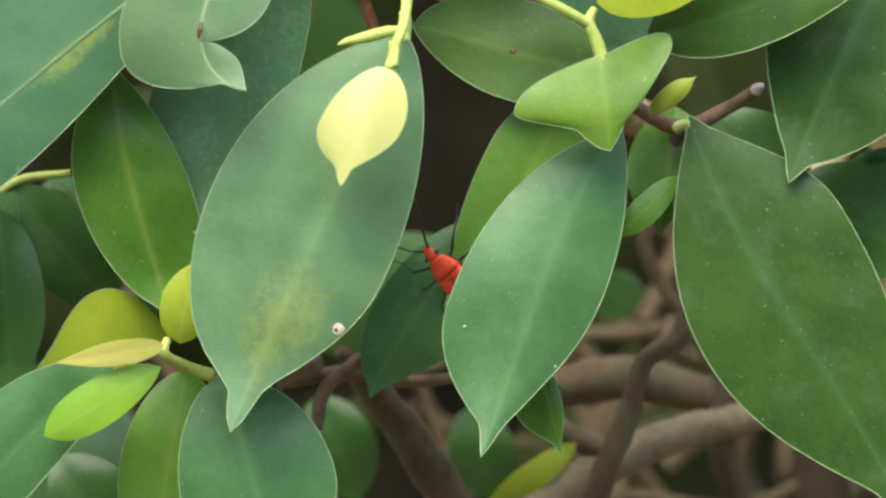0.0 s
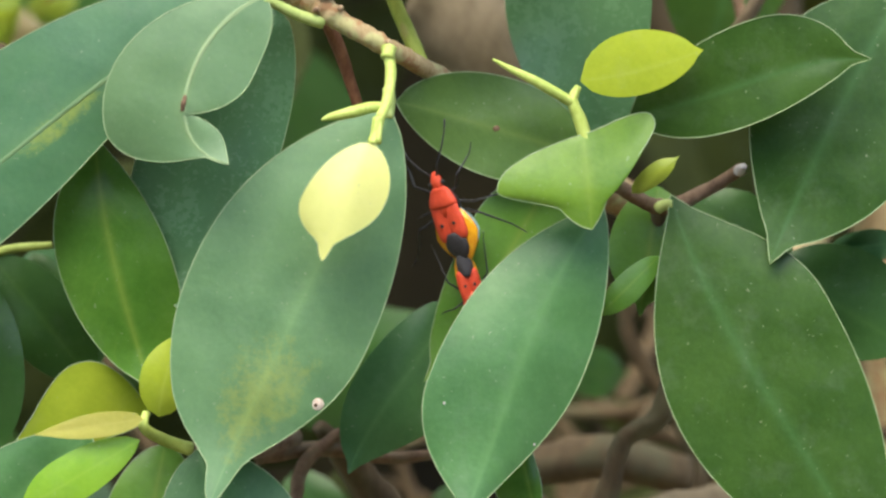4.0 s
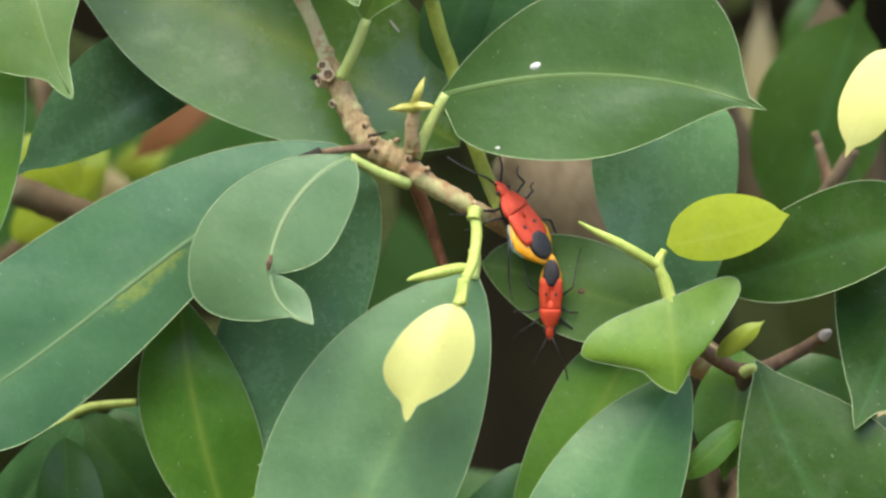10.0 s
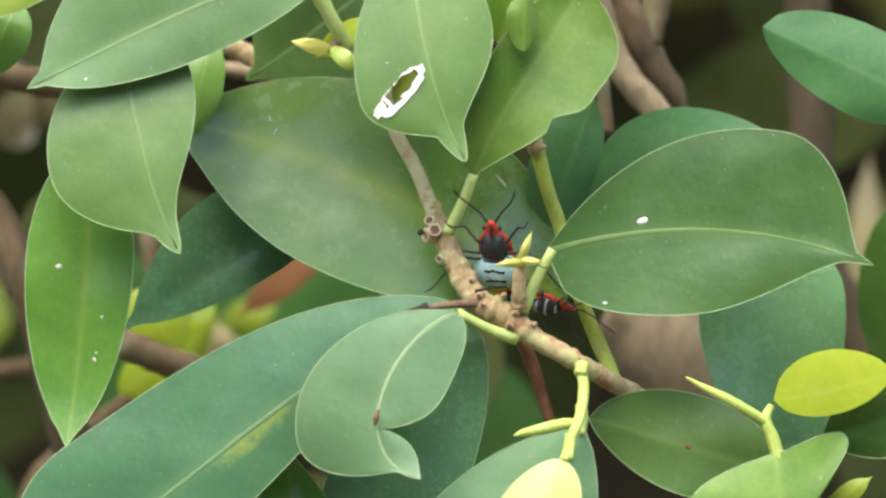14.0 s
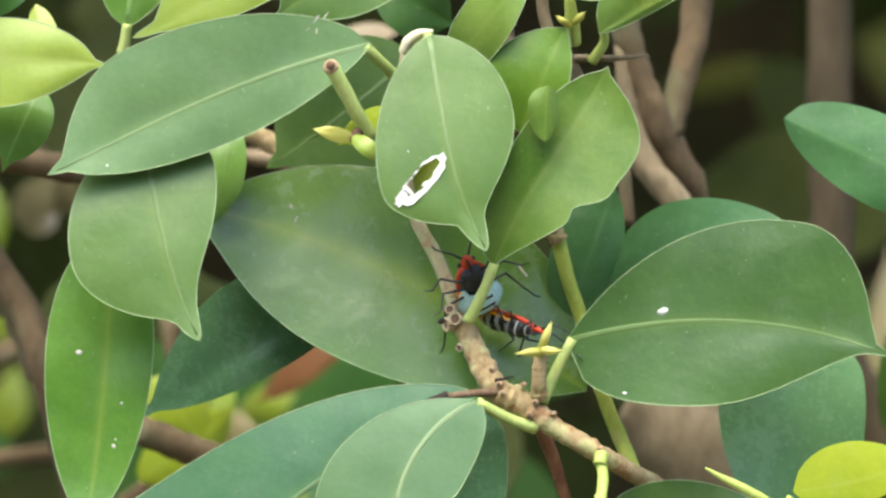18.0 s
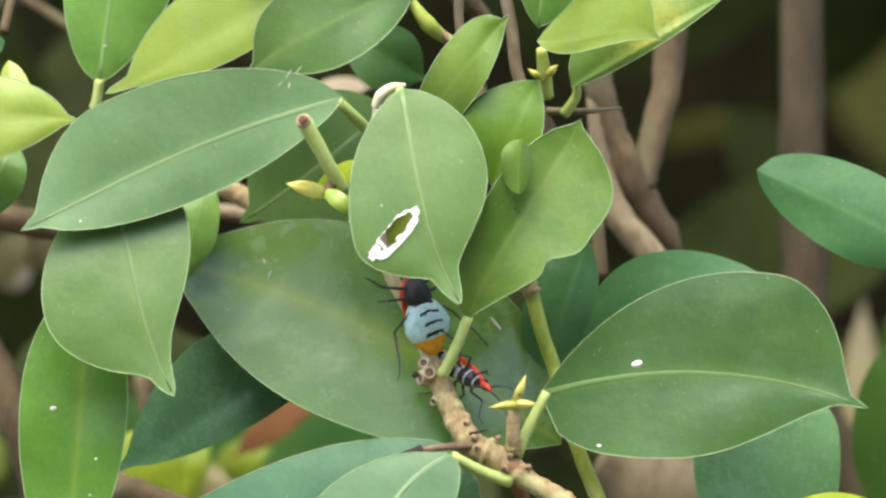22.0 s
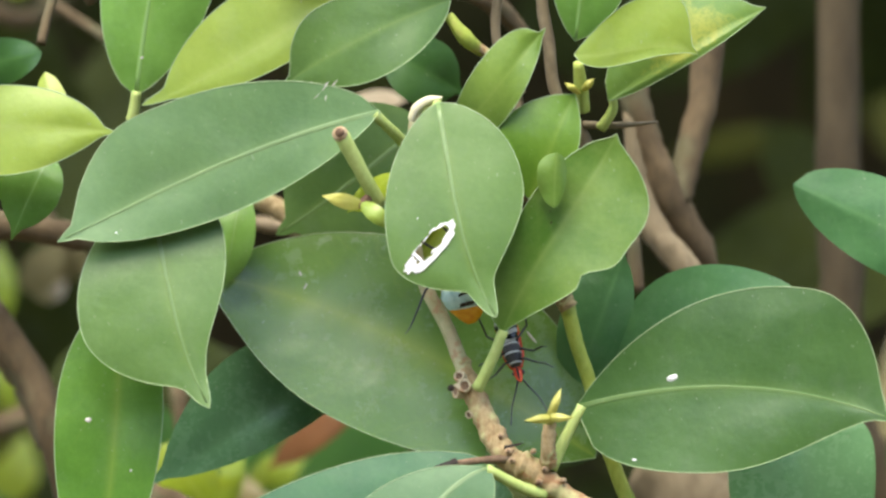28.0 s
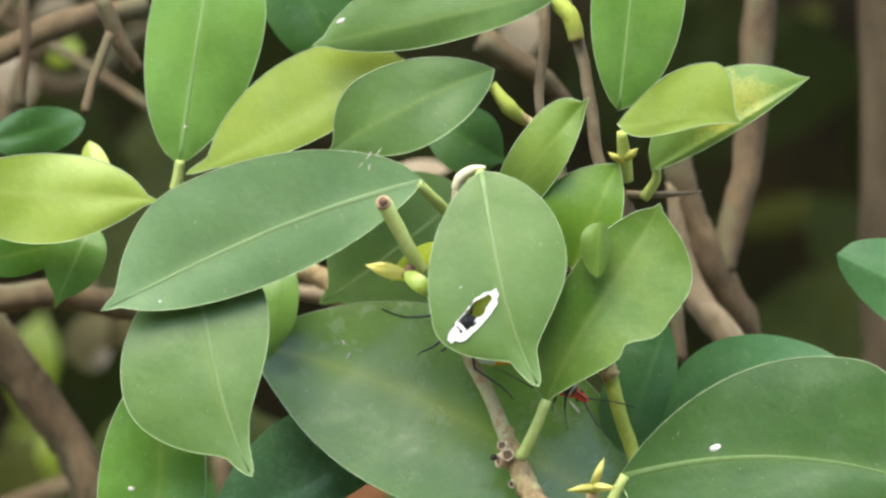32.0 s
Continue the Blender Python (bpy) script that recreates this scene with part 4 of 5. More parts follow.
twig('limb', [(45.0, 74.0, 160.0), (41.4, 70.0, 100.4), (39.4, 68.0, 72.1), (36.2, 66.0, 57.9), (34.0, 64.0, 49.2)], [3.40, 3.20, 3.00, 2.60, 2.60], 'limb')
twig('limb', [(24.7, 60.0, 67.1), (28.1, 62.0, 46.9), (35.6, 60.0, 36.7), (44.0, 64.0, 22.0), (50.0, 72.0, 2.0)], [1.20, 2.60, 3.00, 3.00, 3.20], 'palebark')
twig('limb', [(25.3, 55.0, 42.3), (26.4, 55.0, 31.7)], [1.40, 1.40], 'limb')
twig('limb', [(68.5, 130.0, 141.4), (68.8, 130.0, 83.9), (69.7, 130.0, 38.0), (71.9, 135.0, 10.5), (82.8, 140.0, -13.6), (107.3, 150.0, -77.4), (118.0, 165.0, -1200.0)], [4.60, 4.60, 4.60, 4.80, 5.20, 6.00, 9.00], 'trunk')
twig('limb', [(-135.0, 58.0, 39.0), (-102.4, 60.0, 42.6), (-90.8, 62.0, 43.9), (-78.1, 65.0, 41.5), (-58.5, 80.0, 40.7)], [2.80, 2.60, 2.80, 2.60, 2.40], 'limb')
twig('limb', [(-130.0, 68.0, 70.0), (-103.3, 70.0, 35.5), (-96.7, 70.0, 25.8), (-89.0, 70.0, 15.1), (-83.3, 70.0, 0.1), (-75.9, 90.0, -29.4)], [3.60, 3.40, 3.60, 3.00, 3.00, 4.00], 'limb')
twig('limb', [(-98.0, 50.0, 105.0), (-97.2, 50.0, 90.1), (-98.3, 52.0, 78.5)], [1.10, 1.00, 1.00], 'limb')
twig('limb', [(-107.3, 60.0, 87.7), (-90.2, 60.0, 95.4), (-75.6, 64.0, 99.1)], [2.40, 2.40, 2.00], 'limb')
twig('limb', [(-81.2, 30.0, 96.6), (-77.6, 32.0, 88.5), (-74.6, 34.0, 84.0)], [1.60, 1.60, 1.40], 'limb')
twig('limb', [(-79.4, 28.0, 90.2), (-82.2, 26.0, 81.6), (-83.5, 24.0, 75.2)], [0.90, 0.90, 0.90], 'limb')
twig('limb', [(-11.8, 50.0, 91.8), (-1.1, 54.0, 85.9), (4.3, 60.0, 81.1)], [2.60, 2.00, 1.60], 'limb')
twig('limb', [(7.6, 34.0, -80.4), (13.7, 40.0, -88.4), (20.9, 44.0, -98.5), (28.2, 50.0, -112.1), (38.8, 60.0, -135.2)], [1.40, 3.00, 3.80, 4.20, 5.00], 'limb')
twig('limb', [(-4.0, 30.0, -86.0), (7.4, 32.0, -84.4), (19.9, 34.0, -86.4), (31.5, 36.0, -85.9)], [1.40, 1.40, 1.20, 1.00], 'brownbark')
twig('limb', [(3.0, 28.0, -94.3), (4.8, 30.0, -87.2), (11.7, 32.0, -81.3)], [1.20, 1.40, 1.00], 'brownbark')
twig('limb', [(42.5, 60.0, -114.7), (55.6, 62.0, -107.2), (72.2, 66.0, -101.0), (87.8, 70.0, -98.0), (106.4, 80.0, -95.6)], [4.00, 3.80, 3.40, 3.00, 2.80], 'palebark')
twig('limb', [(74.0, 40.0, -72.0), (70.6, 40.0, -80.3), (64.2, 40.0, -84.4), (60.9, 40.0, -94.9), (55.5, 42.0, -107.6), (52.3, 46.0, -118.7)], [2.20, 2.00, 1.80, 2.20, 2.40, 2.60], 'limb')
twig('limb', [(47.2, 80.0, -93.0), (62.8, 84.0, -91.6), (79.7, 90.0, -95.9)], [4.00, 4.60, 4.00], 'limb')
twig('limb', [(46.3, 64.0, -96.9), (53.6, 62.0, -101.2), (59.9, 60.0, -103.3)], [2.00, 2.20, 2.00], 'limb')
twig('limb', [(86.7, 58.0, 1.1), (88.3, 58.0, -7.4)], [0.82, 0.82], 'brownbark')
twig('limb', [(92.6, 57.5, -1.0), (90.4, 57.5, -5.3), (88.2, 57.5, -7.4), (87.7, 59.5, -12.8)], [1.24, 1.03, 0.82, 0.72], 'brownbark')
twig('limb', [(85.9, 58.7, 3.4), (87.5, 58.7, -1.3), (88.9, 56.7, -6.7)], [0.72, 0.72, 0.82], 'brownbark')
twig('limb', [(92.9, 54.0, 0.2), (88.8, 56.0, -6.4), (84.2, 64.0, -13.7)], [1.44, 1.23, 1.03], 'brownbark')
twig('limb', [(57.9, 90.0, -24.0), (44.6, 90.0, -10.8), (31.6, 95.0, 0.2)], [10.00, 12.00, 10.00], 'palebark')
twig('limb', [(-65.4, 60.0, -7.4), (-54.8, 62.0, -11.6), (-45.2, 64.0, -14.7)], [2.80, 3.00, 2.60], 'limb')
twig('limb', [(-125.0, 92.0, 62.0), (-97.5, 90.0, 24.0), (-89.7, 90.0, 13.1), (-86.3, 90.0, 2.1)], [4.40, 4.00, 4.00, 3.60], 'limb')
# marks on the leaves
fleck(big_leaf, 'gall', 6.9, -73.0, 1.40, 1.20, GALL, 0, "pinkish white round gall")
fleck(big_leaf, 'gall_core', 6.8, -73.1, 0.40, 0.34, BARKS['cutwood'], 0, "")
fleck(spotted_leaf, 'scab', 39.6, -25.2, 0.90, 0.70, BARKS['cutwood'], 0, "small brown scab")
fleck(flecked_leaf, 'fleck', -65.9, -9.9, 0.38, 0.48, BARKS['ash'], 0, "")
fleck(flecked_leaf, 'fleck', -65.2, -4.1, 0.33, 0.38, BARKS['ash'], 0, "")
fleck(flecked_leaf, 'fleck', -64.6, -2.3, 0.28, 0.28, BARKS['ash'], 0, "")
fleck(flecked_leaf, 'fleck', -72.4, 6.6, 0.67, 0.48, BARKS['ash'], 0, "")
fleck(flecked_leaf, 'fleck', -65.6, -8.7, 0.28, 0.28, BARKS['ash'], 0, "")
fleck(back_leaf, 'scratch', -35.2, 32.3, 0.34, 1.60, BARKS['ash'], 15, "")
fleck(back_leaf, 'scratch', -34.7, 30.8, 0.20, 1.00, BARKS['ash'], -25, "")
fleck(back_leaf, 'fleck', -34.9, 27.7, 0.40, 0.40, CHALK, 0, "")
fleck(back_leaf, 'fleck', 12.9, 19.5, 0.40, 0.60, CHALK, 0, "")
fleck(back_leaf, 'scratch', 6.5, 21.9, 1.80, 0.25, BARKS['ash'], -50, "")
fleck(egg_leaf, 'egg', 31.2, 14.8, 1.15, 0.62, CHALK, 15, "white oblong egg")
fleck(egg_leaf, 'fleck', 20.5, 15.1, 0.30, 0.60, CHALK, -20, "")
fleck(egg_leaf, 'fleck', 34.0, 27.1, 0.50, 0.30, CHALK, 0, "")
fleck(egg_leaf, 'fleck', 24.6, 0.3, 0.60, 0.30, CHALK, 0, "")
fleck(egg_leaf, 'fleck', 66.3, 13.4, 0.26, 0.34, BARKS['ash'], 0, "")
fleck(upper_leaf, 'web', -31.0, 64.9, 0.12, 1.80, BARKS['ash'], -35, "thin whitish web scrap")
fleck(upper_leaf, 'web', -30.2, 65.5, 1.60, 0.09, BARKS['ash'], 10, "")
fleck(upper_leaf, 'web', -32.5, 63.4, 0.09, 1.30, BARKS['ash'], -50, "")
fleck(upper_leaf, 'web', -29.8, 64.3, 0.09, 2.00, BARKS['ash'], 20, "")
fleck(upper_leaf, 'web', -32.0, 65.8, 0.09, 1.40, BARKS['ash'], 60, "")
fleck(upper_leaf, 'web', -30.5, 63.2, 0.12, 0.90, BARKS['ash'], -10, "")
fleck(upper_leaf, 'web', -29.0, 66.1, 0.08, 1.20, BARKS['ash'], -40, "")
fleck(upper_leaf, 'fleck', -66.8, 39.3, 0.40, 0.30, CHALK, 0, "")
fleck(top_leaf, 'fleck', -35.8, 90.0, 1.00, 0.45, BARKS['ash'], 30, "")
fleck(upright_leaf, 'fleck', -64.2, 71.9, 0.60, 0.50, BARKS['ash'], 0, "")
fleck(rolled_leaf, 'speck', 9.2, 43.9, 0.16, 0.20, BARKS['cutwood'], 0, "")
fleck(rolled_leaf, 'speck', 9.8, 43.3, 0.15, 0.15, BARKS['cutwood'], 0, "")
fleck(rolled_leaf, 'speck', 9.4, 41.9, 0.18, 0.22, BARKS['cutwood'], 0, "")
fleck(rolled_leaf, 'speck', 10.3, 33.7, 0.22, 0.16, BARKS['cutwood'], 0, "")
fleck(rolled_leaf, 'speck', 8.9, 42.7, 0.12, 0.12, BARKS['cutwood'], 0, "")
fleck(holed_leaf, 'fleck', -16.6, 41.8, 0.45, 0.26, CHALK, 15, "")
fleck(holed_leaf, 'fleck', -14.0, 42.2, 0.20, 0.20, CHALK, 0, "")
fleck(holed_leaf, 'fleck', -12.9, 43.3, 0.24, 0.14, CHALK, 0, "")
fleck(holed_leaf, 'crust_bit', -13.9, 35.3, 1.5, 0.40, CHALK, -42, "")
fleck(holed_leaf, 'crust_bit', -15.3, 33.9, 1.3, 0.8, CHALK, 50, "")
fleck(holed_leaf, 'crust_bit', -13.4, 33.4, 1.5, 0.6, CHALK, 30, "")
fleck(holed_leaf, 'crust_bit', -11.0, 36.6, 0.7, 0.30, CHALK, 40, "")
fleck(long_leaf, 'fleck', -60.9, -33.9, 0.50, 0.50, CHALK, 0, "")
fleck(middle_leaf, 'fleck', 29.5, -73.3, 0.26, 0.20, BARKS['ash'], 0, "")
fleck(middle_leaf, 'fleck', 45.4, -80.9, 0.22, 0.22, BARKS['ash'], 0, "")
# more leaves and limbs at the borders of the view
leaf((93.5, -4.0, 18.0), (90.5, -8.3, 11.5), (87.8, -9.7, 5.1), (85.3, -8.0, -1.4), 4.8, 5.2, look_of='yellow', label="pale yellow young leaf", tl=0.2, tw=0.2, plain=True)
leaf((-27.9, 151.5, 12.1), (-34.4, 148.5, 7.2), (-41.0, 148.5, 2.3), (-47.6, 151.5, -2.5), 3.5, 3.0, look_of='rust', plain=True)
twig('limb', [(-51.5, 90.0, 46.5), (-43.8, 90.0, 45.4), (-33.9, 92.0, 43.4)], [1.20, 1.50, 1.20], 'rosybark')
leaf((-63.0, 100.0, -1.6), (-54.7, 97.0, 3.9), (-46.6, 97.0, 9.5), (-38.6, 100.0, 15.1), 6.1, 6.1, look_of='lime')
leaf((-68.9, 110.0, -17.9), (-62.4, 107.0, -12.9), (-56.0, 107.0, -8.1), (-49.9, 110.0, -3.3), 5.6, 5.6, look_of='lime')
leaf((-65.3, 90.0, 2.4), (-61.5, 87.0, -2.0), (-57.8, 87.0, -6.4), (-54.4, 90.0, -10.8), 5.5, 5.5, look_of='lime')
leaf((84.2, 88.5, -15.1), (88.4, 84.2, -0.1), (92.8, 82.8, 14.8), (97.4, 84.5, 29.8), 11.9, 14.0, look_of='deep')
leaf((-50.9, 26.0, -49.2), (-58.2, 22.3, -60.0), (-65.7, 21.7, -70.9), (-73.4, 24.0, -82.0), 6.4, 6.4, look_of='mature')
leaf((-44.9, 40.0, -47.4), (-41.1, 36.3, -55.9), (-37.4, 35.7, -64.5), (-33.9, 38.0, -73.4), 8.9, 8.9, look_of='mature')
twig('shoot', [(-56.3, 30.0, -51.5), (-50.1, 30.0, -47.4), (-40.8, 30.0, -46.3)], [1.00, 0.90, 0.70], 'shoot')
leaf((-150.2, 600.0, 34.5), (-146.2, 597.0, 21.1), (-142.5, 597.0, 7.8), (-139.1, 600.0, -5.5), 11.7, 11.7, look_of='olive')
leaf((-83.5, 400.0, -16.2), (-77.1, 397.0, -9.4), (-70.9, 397.0, -2.7), (-64.8, 400.0, 4.1), 8.7, 8.7, look_of='olive')
# leaf scars along the main twig
leaf_scar(-6.7, 1.2, 15.0, 0.95, -0.35, 0.35, face='cutwood')
leaf_scar(-5.6, 0.6, 13.2, 1.15, 0.05, 0.1, deep=3.5)
leaf_scar(-7.4, 2.0, 12.2, 1.0, -1.3, -0.1, 1.2)
leaf_scar(-3.6, 1.3, 8.2, 0.85, -0.2, -0.3, 0.7, face='cutwood')
leaf_scar(-5.0, 2.3, 8.0, 0.7, -0.8, -0.4)
twig('scar', [(1.1, 0.0, 4.3), (0.8, -1.5, 4.2)], [0.68, 0.60], 'scar')
twig('scar_core', [(0.9, -1.0, 4.3), (0.7, -1.7, 4.2)], [0.30, 0.24], 'cutwood')
twig('scar', [(2.5, -1.1, 1.7), (2.2, -2.6, 1.6)], [0.77, 0.68], 'scar')
twig('scar_core', [(2.3, -2.1, 1.7), (2.1, -2.8, 1.6)], [0.34, 0.27], 'cutwood')
twig('scar', [(3.1, -1.2, 0.1), (2.8, -2.7, 0.0)], [0.68, 0.60], 'scar')
twig('scar_core', [(2.9, -2.2, 0.1), (2.7, -2.9, 0.0)], [0.30, 0.24], 'cutwood')
twig('scar', [(6.7, -0.6, 1.7), (6.4, -2.1, 1.6)], [0.51, 0.45], 'scar')
twig('scar', [(8.9, -1.1, -1.4), (8.6, -2.6, -1.5)], [0.68, 0.60], 'scar')
twig('scar_core', [(8.7, -2.1, -1.4), (8.5, -2.8, -1.5)], [0.30, 0.24], 'cutwood')
twig('scar', [(12.1, -0.5, -3.4), (11.8, -2.0, -3.5)], [0.51, 0.45], 'scar')
twig('scar', [(7.9, -1.2, -3.7), (7.6, -2.7, -3.8)], [0.68, 0.60], 'scar')
twig('scar_core', [(7.7, -2.2, -3.7), (7.5, -2.9, -3.8)], [0.55, 0.45], 'cutwood')
twig('scar', [(20.4, -0.5, -9.6), (20.1, -2.0, -9.7)], [0.60, 0.53], 'scar')
twig('scar_core', [(20.2, -1.5, -9.6), (20.0, -2.2, -9.7)], [0.27, 0.21], 'cutwood')
twig('scar_core', [(-8.0, 0.3, 12.8), (-8.2, -0.6, 12.7)], [0.60, 0.50], 'charred')
# leaf shapes far behind; the tan and dull ones stand in for sunlit gaps
leaf((-125.0, 230.0, 95.7), (-120.6, 223.7, 96.9), (-116.5, 220.3, 98.3), (-112.7, 220.0, 100.0), 5.0, 5.0, look_of='tan', plain=True)
leaf((-114.8, 240.0, 110.7), (-111.3, 233.7, 113.1), (-108.0, 230.3, 115.7), (-105.1, 230.0, 118.7), 4.0, 4.0, look_of='tan', plain=True)
leaf((-9.9, 200.0, 101.5), (-6.6, 193.7, 104.6), (-3.4, 190.3, 108.0), (-0.2, 190.0, 111.6), 4.4, 4.4, look_of='tan', plain=True)
leaf((-29.4, 120.0, 72.2), (-25.5, 113.7, 71.8), (-21.6, 110.3, 71.6), (-17.9, 110.0, 71.6), 2.0, 2.0, look_of='tan', plain=True)
leaf((-106.3, 240.0, 37.4), (-102.8, 233.7, 40.5), (-99.6, 230.3, 43.8), (-96.6, 230.0, 47.1), 4.3, 4.3, look_of='dull', plain=True)
leaf((-100.7, 240.0, 40.7), (-97.2, 233.7, 43.4), (-93.9, 230.3, 46.2), (-91.0, 230.0, 49.1), 5.0, 5.0, look_of='dull', plain=True)
leaf((-67.7, 180.0, -7.0), (-60.6, 173.7, -7.4), (-53.6, 170.3, -7.7), (-46.9, 170.0, -8.1), 4.8, 4.8, look_of='dull', plain=True)
leaf((-5.2, 120.0, -35.1), (-2.9, 113.7, -33.5), (-0.6, 110.3, -31.9), (1.7, 110.0, -30.4), 2.5, 2.5, look_of='dull', plain=True)
leaf((-105.7, 180.0, 98.8), (-102.8, 177.0, 99.8), (-100.2, 177.0, 101.0), (-97.9, 180.0, 102.5), 2.6, 2.6, look_of='olive', plain=True)
leaf((52.4, 60.0, -101.5), (46.1, 57.0, -105.3), (39.9, 57.0, -109.5), (33.9, 60.0, -114.0), 2.3, 3.2, look_of='lime', plain=True)
leaf((3.4, 90.0, -94.0), (6.1, 87.0, -101.1), (8.9, 87.0, -108.6), (11.7, 90.0, -116.4), 7.7, 7.7, look_of='dark')
leaf((33.5, 100.0, -97.9), (35.1, 97.0, -104.4), (36.8, 97.0, -111.1), (38.7, 100.0, -118.3), 6.7, 6.7, look_of='dark')

leaf((-103.2, 240.0, 36.2), (-100.9, 236.0, 37.2), (-98.7, 236.0, 38.3), (-96.3, 240.0, 39.4), 2.9, 2.9, look_of='tan', plain=True)
leaf((-128.8, 330.0, -3.0), (-125.6, 326.0, 6.1), (-122.4, 326.0, 15.0), (-119.1, 330.0, 24.1), 10.3, 10.3, look_of='dim', plain=True)
leaf((-111.0, 300.0, 7.3), (-112.7, 296.0, 13.8), (-114.5, 296.0, 20.2), (-116.3, 300.0, 26.7), 4.7, 4.7, look_of='olive', plain=True)
leaf((-127.3, 360.0, -11.8), (-123.3, 356.0, -6.0), (-119.3, 356.0, -0.3), (-115.3, 360.0, 5.5), 8.4, 8.4, look_of='olive', plain=True)
leaf((-55.6, 150.0, -12.3), (-54.9, 146.0, -6.5), (-54.1, 146.0, -0.8), (-53.3, 150.0, 5.0), 2.6, 2.6, look_of='pale_lime', plain=True)
leaf((-53.4, 200.0, -4.9), (-49.1, 196.0, -3.3), (-45.0, 196.0, -1.8), (-40.7, 200.0, -0.2), 3.7, 3.7, look_of='olive', plain=True)
leaf((-120.1, 230.0, -11.0), (-114.1, 226.0, -13.1), (-108.2, 226.0, -15.2), (-102.3, 230.0, -17.4), 5.7, 5.7, look_of='dark', plain=True)
leaf((-121.8, 300.0, 26.1), (-120.4, 296.0, 34.5), (-119.1, 296.0, 42.8), (-117.7, 300.0, 51.2), 6.0, 6.0, look_of='olive', plain=True)
leaf((-104.9, 240.0, 38.1), (-102.3, 236.0, 38.1), (-99.8, 236.0, 38.1), (-97.2, 240.0, 38.2), 3.2, 3.2, look_of='dull', plain=True)
leaf((-122.7, 250.0, 92.5), (-121.5, 246.0, 97.5), (-120.2, 246.0, 102.5), (-118.9, 250.0, 107.5), 5.8, 5.8, look_of='tan', plain=True)
leaf((-8.1, 210.0, 111.7), (-5.3, 206.0, 110.1), (-2.4, 206.0, 108.5), (0.5, 210.0, 106.8), 3.7, 3.7, look_of='tan', plain=True)
leaf((-109.6, 260.0, 106.2), (-109.7, 256.0, 108.8), (-109.7, 256.0, 111.4), (-109.7, 260.0, 114.0), 2.6, 2.6, look_of='olive', plain=True)
leaf((60.6, 420.0, 121.3), (65.3, 416.0, 127.0), (69.9, 416.0, 132.7), (74.6, 420.0, 138.4), 4.4, 4.4, look_of='dim', plain=True)
leaf((45.8, 450.0, 80.6), (57.6, 446.0, 83.2), (69.2, 446.0, 85.8), (81.0, 450.0, 88.4), 4.5, 4.5, look_of='dim', plain=True)
leaf((-3.3, 70.0, -36.7), (-1.9, 66.0, -33.8), (-0.5, 66.0, -31.0), (1.0, 70.0, -28.1), 1.9, 1.9, look_of='tan', plain=True)
leaf((58.6, 140.0, -79.1), (63.3, 136.0, -79.2), (67.9, 136.0, -79.3), (72.6, 140.0, -79.5), 5.2, 5.2, look_of='dark', plain=True)
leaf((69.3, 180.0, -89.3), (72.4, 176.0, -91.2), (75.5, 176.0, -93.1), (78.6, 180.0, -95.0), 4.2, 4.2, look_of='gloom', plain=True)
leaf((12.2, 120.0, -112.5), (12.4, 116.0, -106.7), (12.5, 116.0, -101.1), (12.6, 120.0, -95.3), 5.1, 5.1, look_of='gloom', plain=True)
leaf((44.0, 110.0, -117.9), (46.5, 106.0, -114.5), (48.9, 106.0, -111.2), (51.4, 110.0, -107.8), 2.8, 2.8, look_of='olive', plain=True)
leaf((-52.6, 60.0, -75.2), (-52.0, 56.0, -69.1), (-51.3, 56.0, -63.1), (-50.6, 60.0, -57.1), 3.7, 3.7, look_of='dark', plain=True)
leaf((-40.1, 70.0, -67.8), (-42.3, 66.0, -63.7), (-44.5, 66.0, -59.6), (-46.7, 70.0, -55.5), 4.9, 4.9, look_of='deep', plain=True)
leaf((-69.5, 230.0, -11.0), (-63.8, 226.0, -8.3), (-58.2, 226.0, -5.7), (-52.5, 230.0, -3.0), 5.7, 5.7, look_of='dull', plain=True)
leaf((-55.2, 240.0, -0.7), (-52.3, 236.0, -0.7), (-49.3, 236.0, -0.7), (-46.4, 240.0, -0.7), 3.8, 3.8, look_of='tan', plain=True)
leaf((89.8, 260.0, -7.6), (90.5, 256.0, 6.6), (91.2, 256.0, 20.7), (91.9, 260.0, 34.9), 3.9, 3.9, look_of='dull', plain=True)
leaf((90.8, 170.0, 12.8), (92.5, 166.0, 20.6), (94.1, 166.0, 28.3), (95.7, 170.0, 36.1), 4.2, 4.2, look_of='deep', plain=True)

# ---- the two insects ----
def insect_material(name, colour, dark, rough=0.35, scale=900, spec=0.5):
    return bark_material(name, dark, colour, rough, scale, spec=spec)


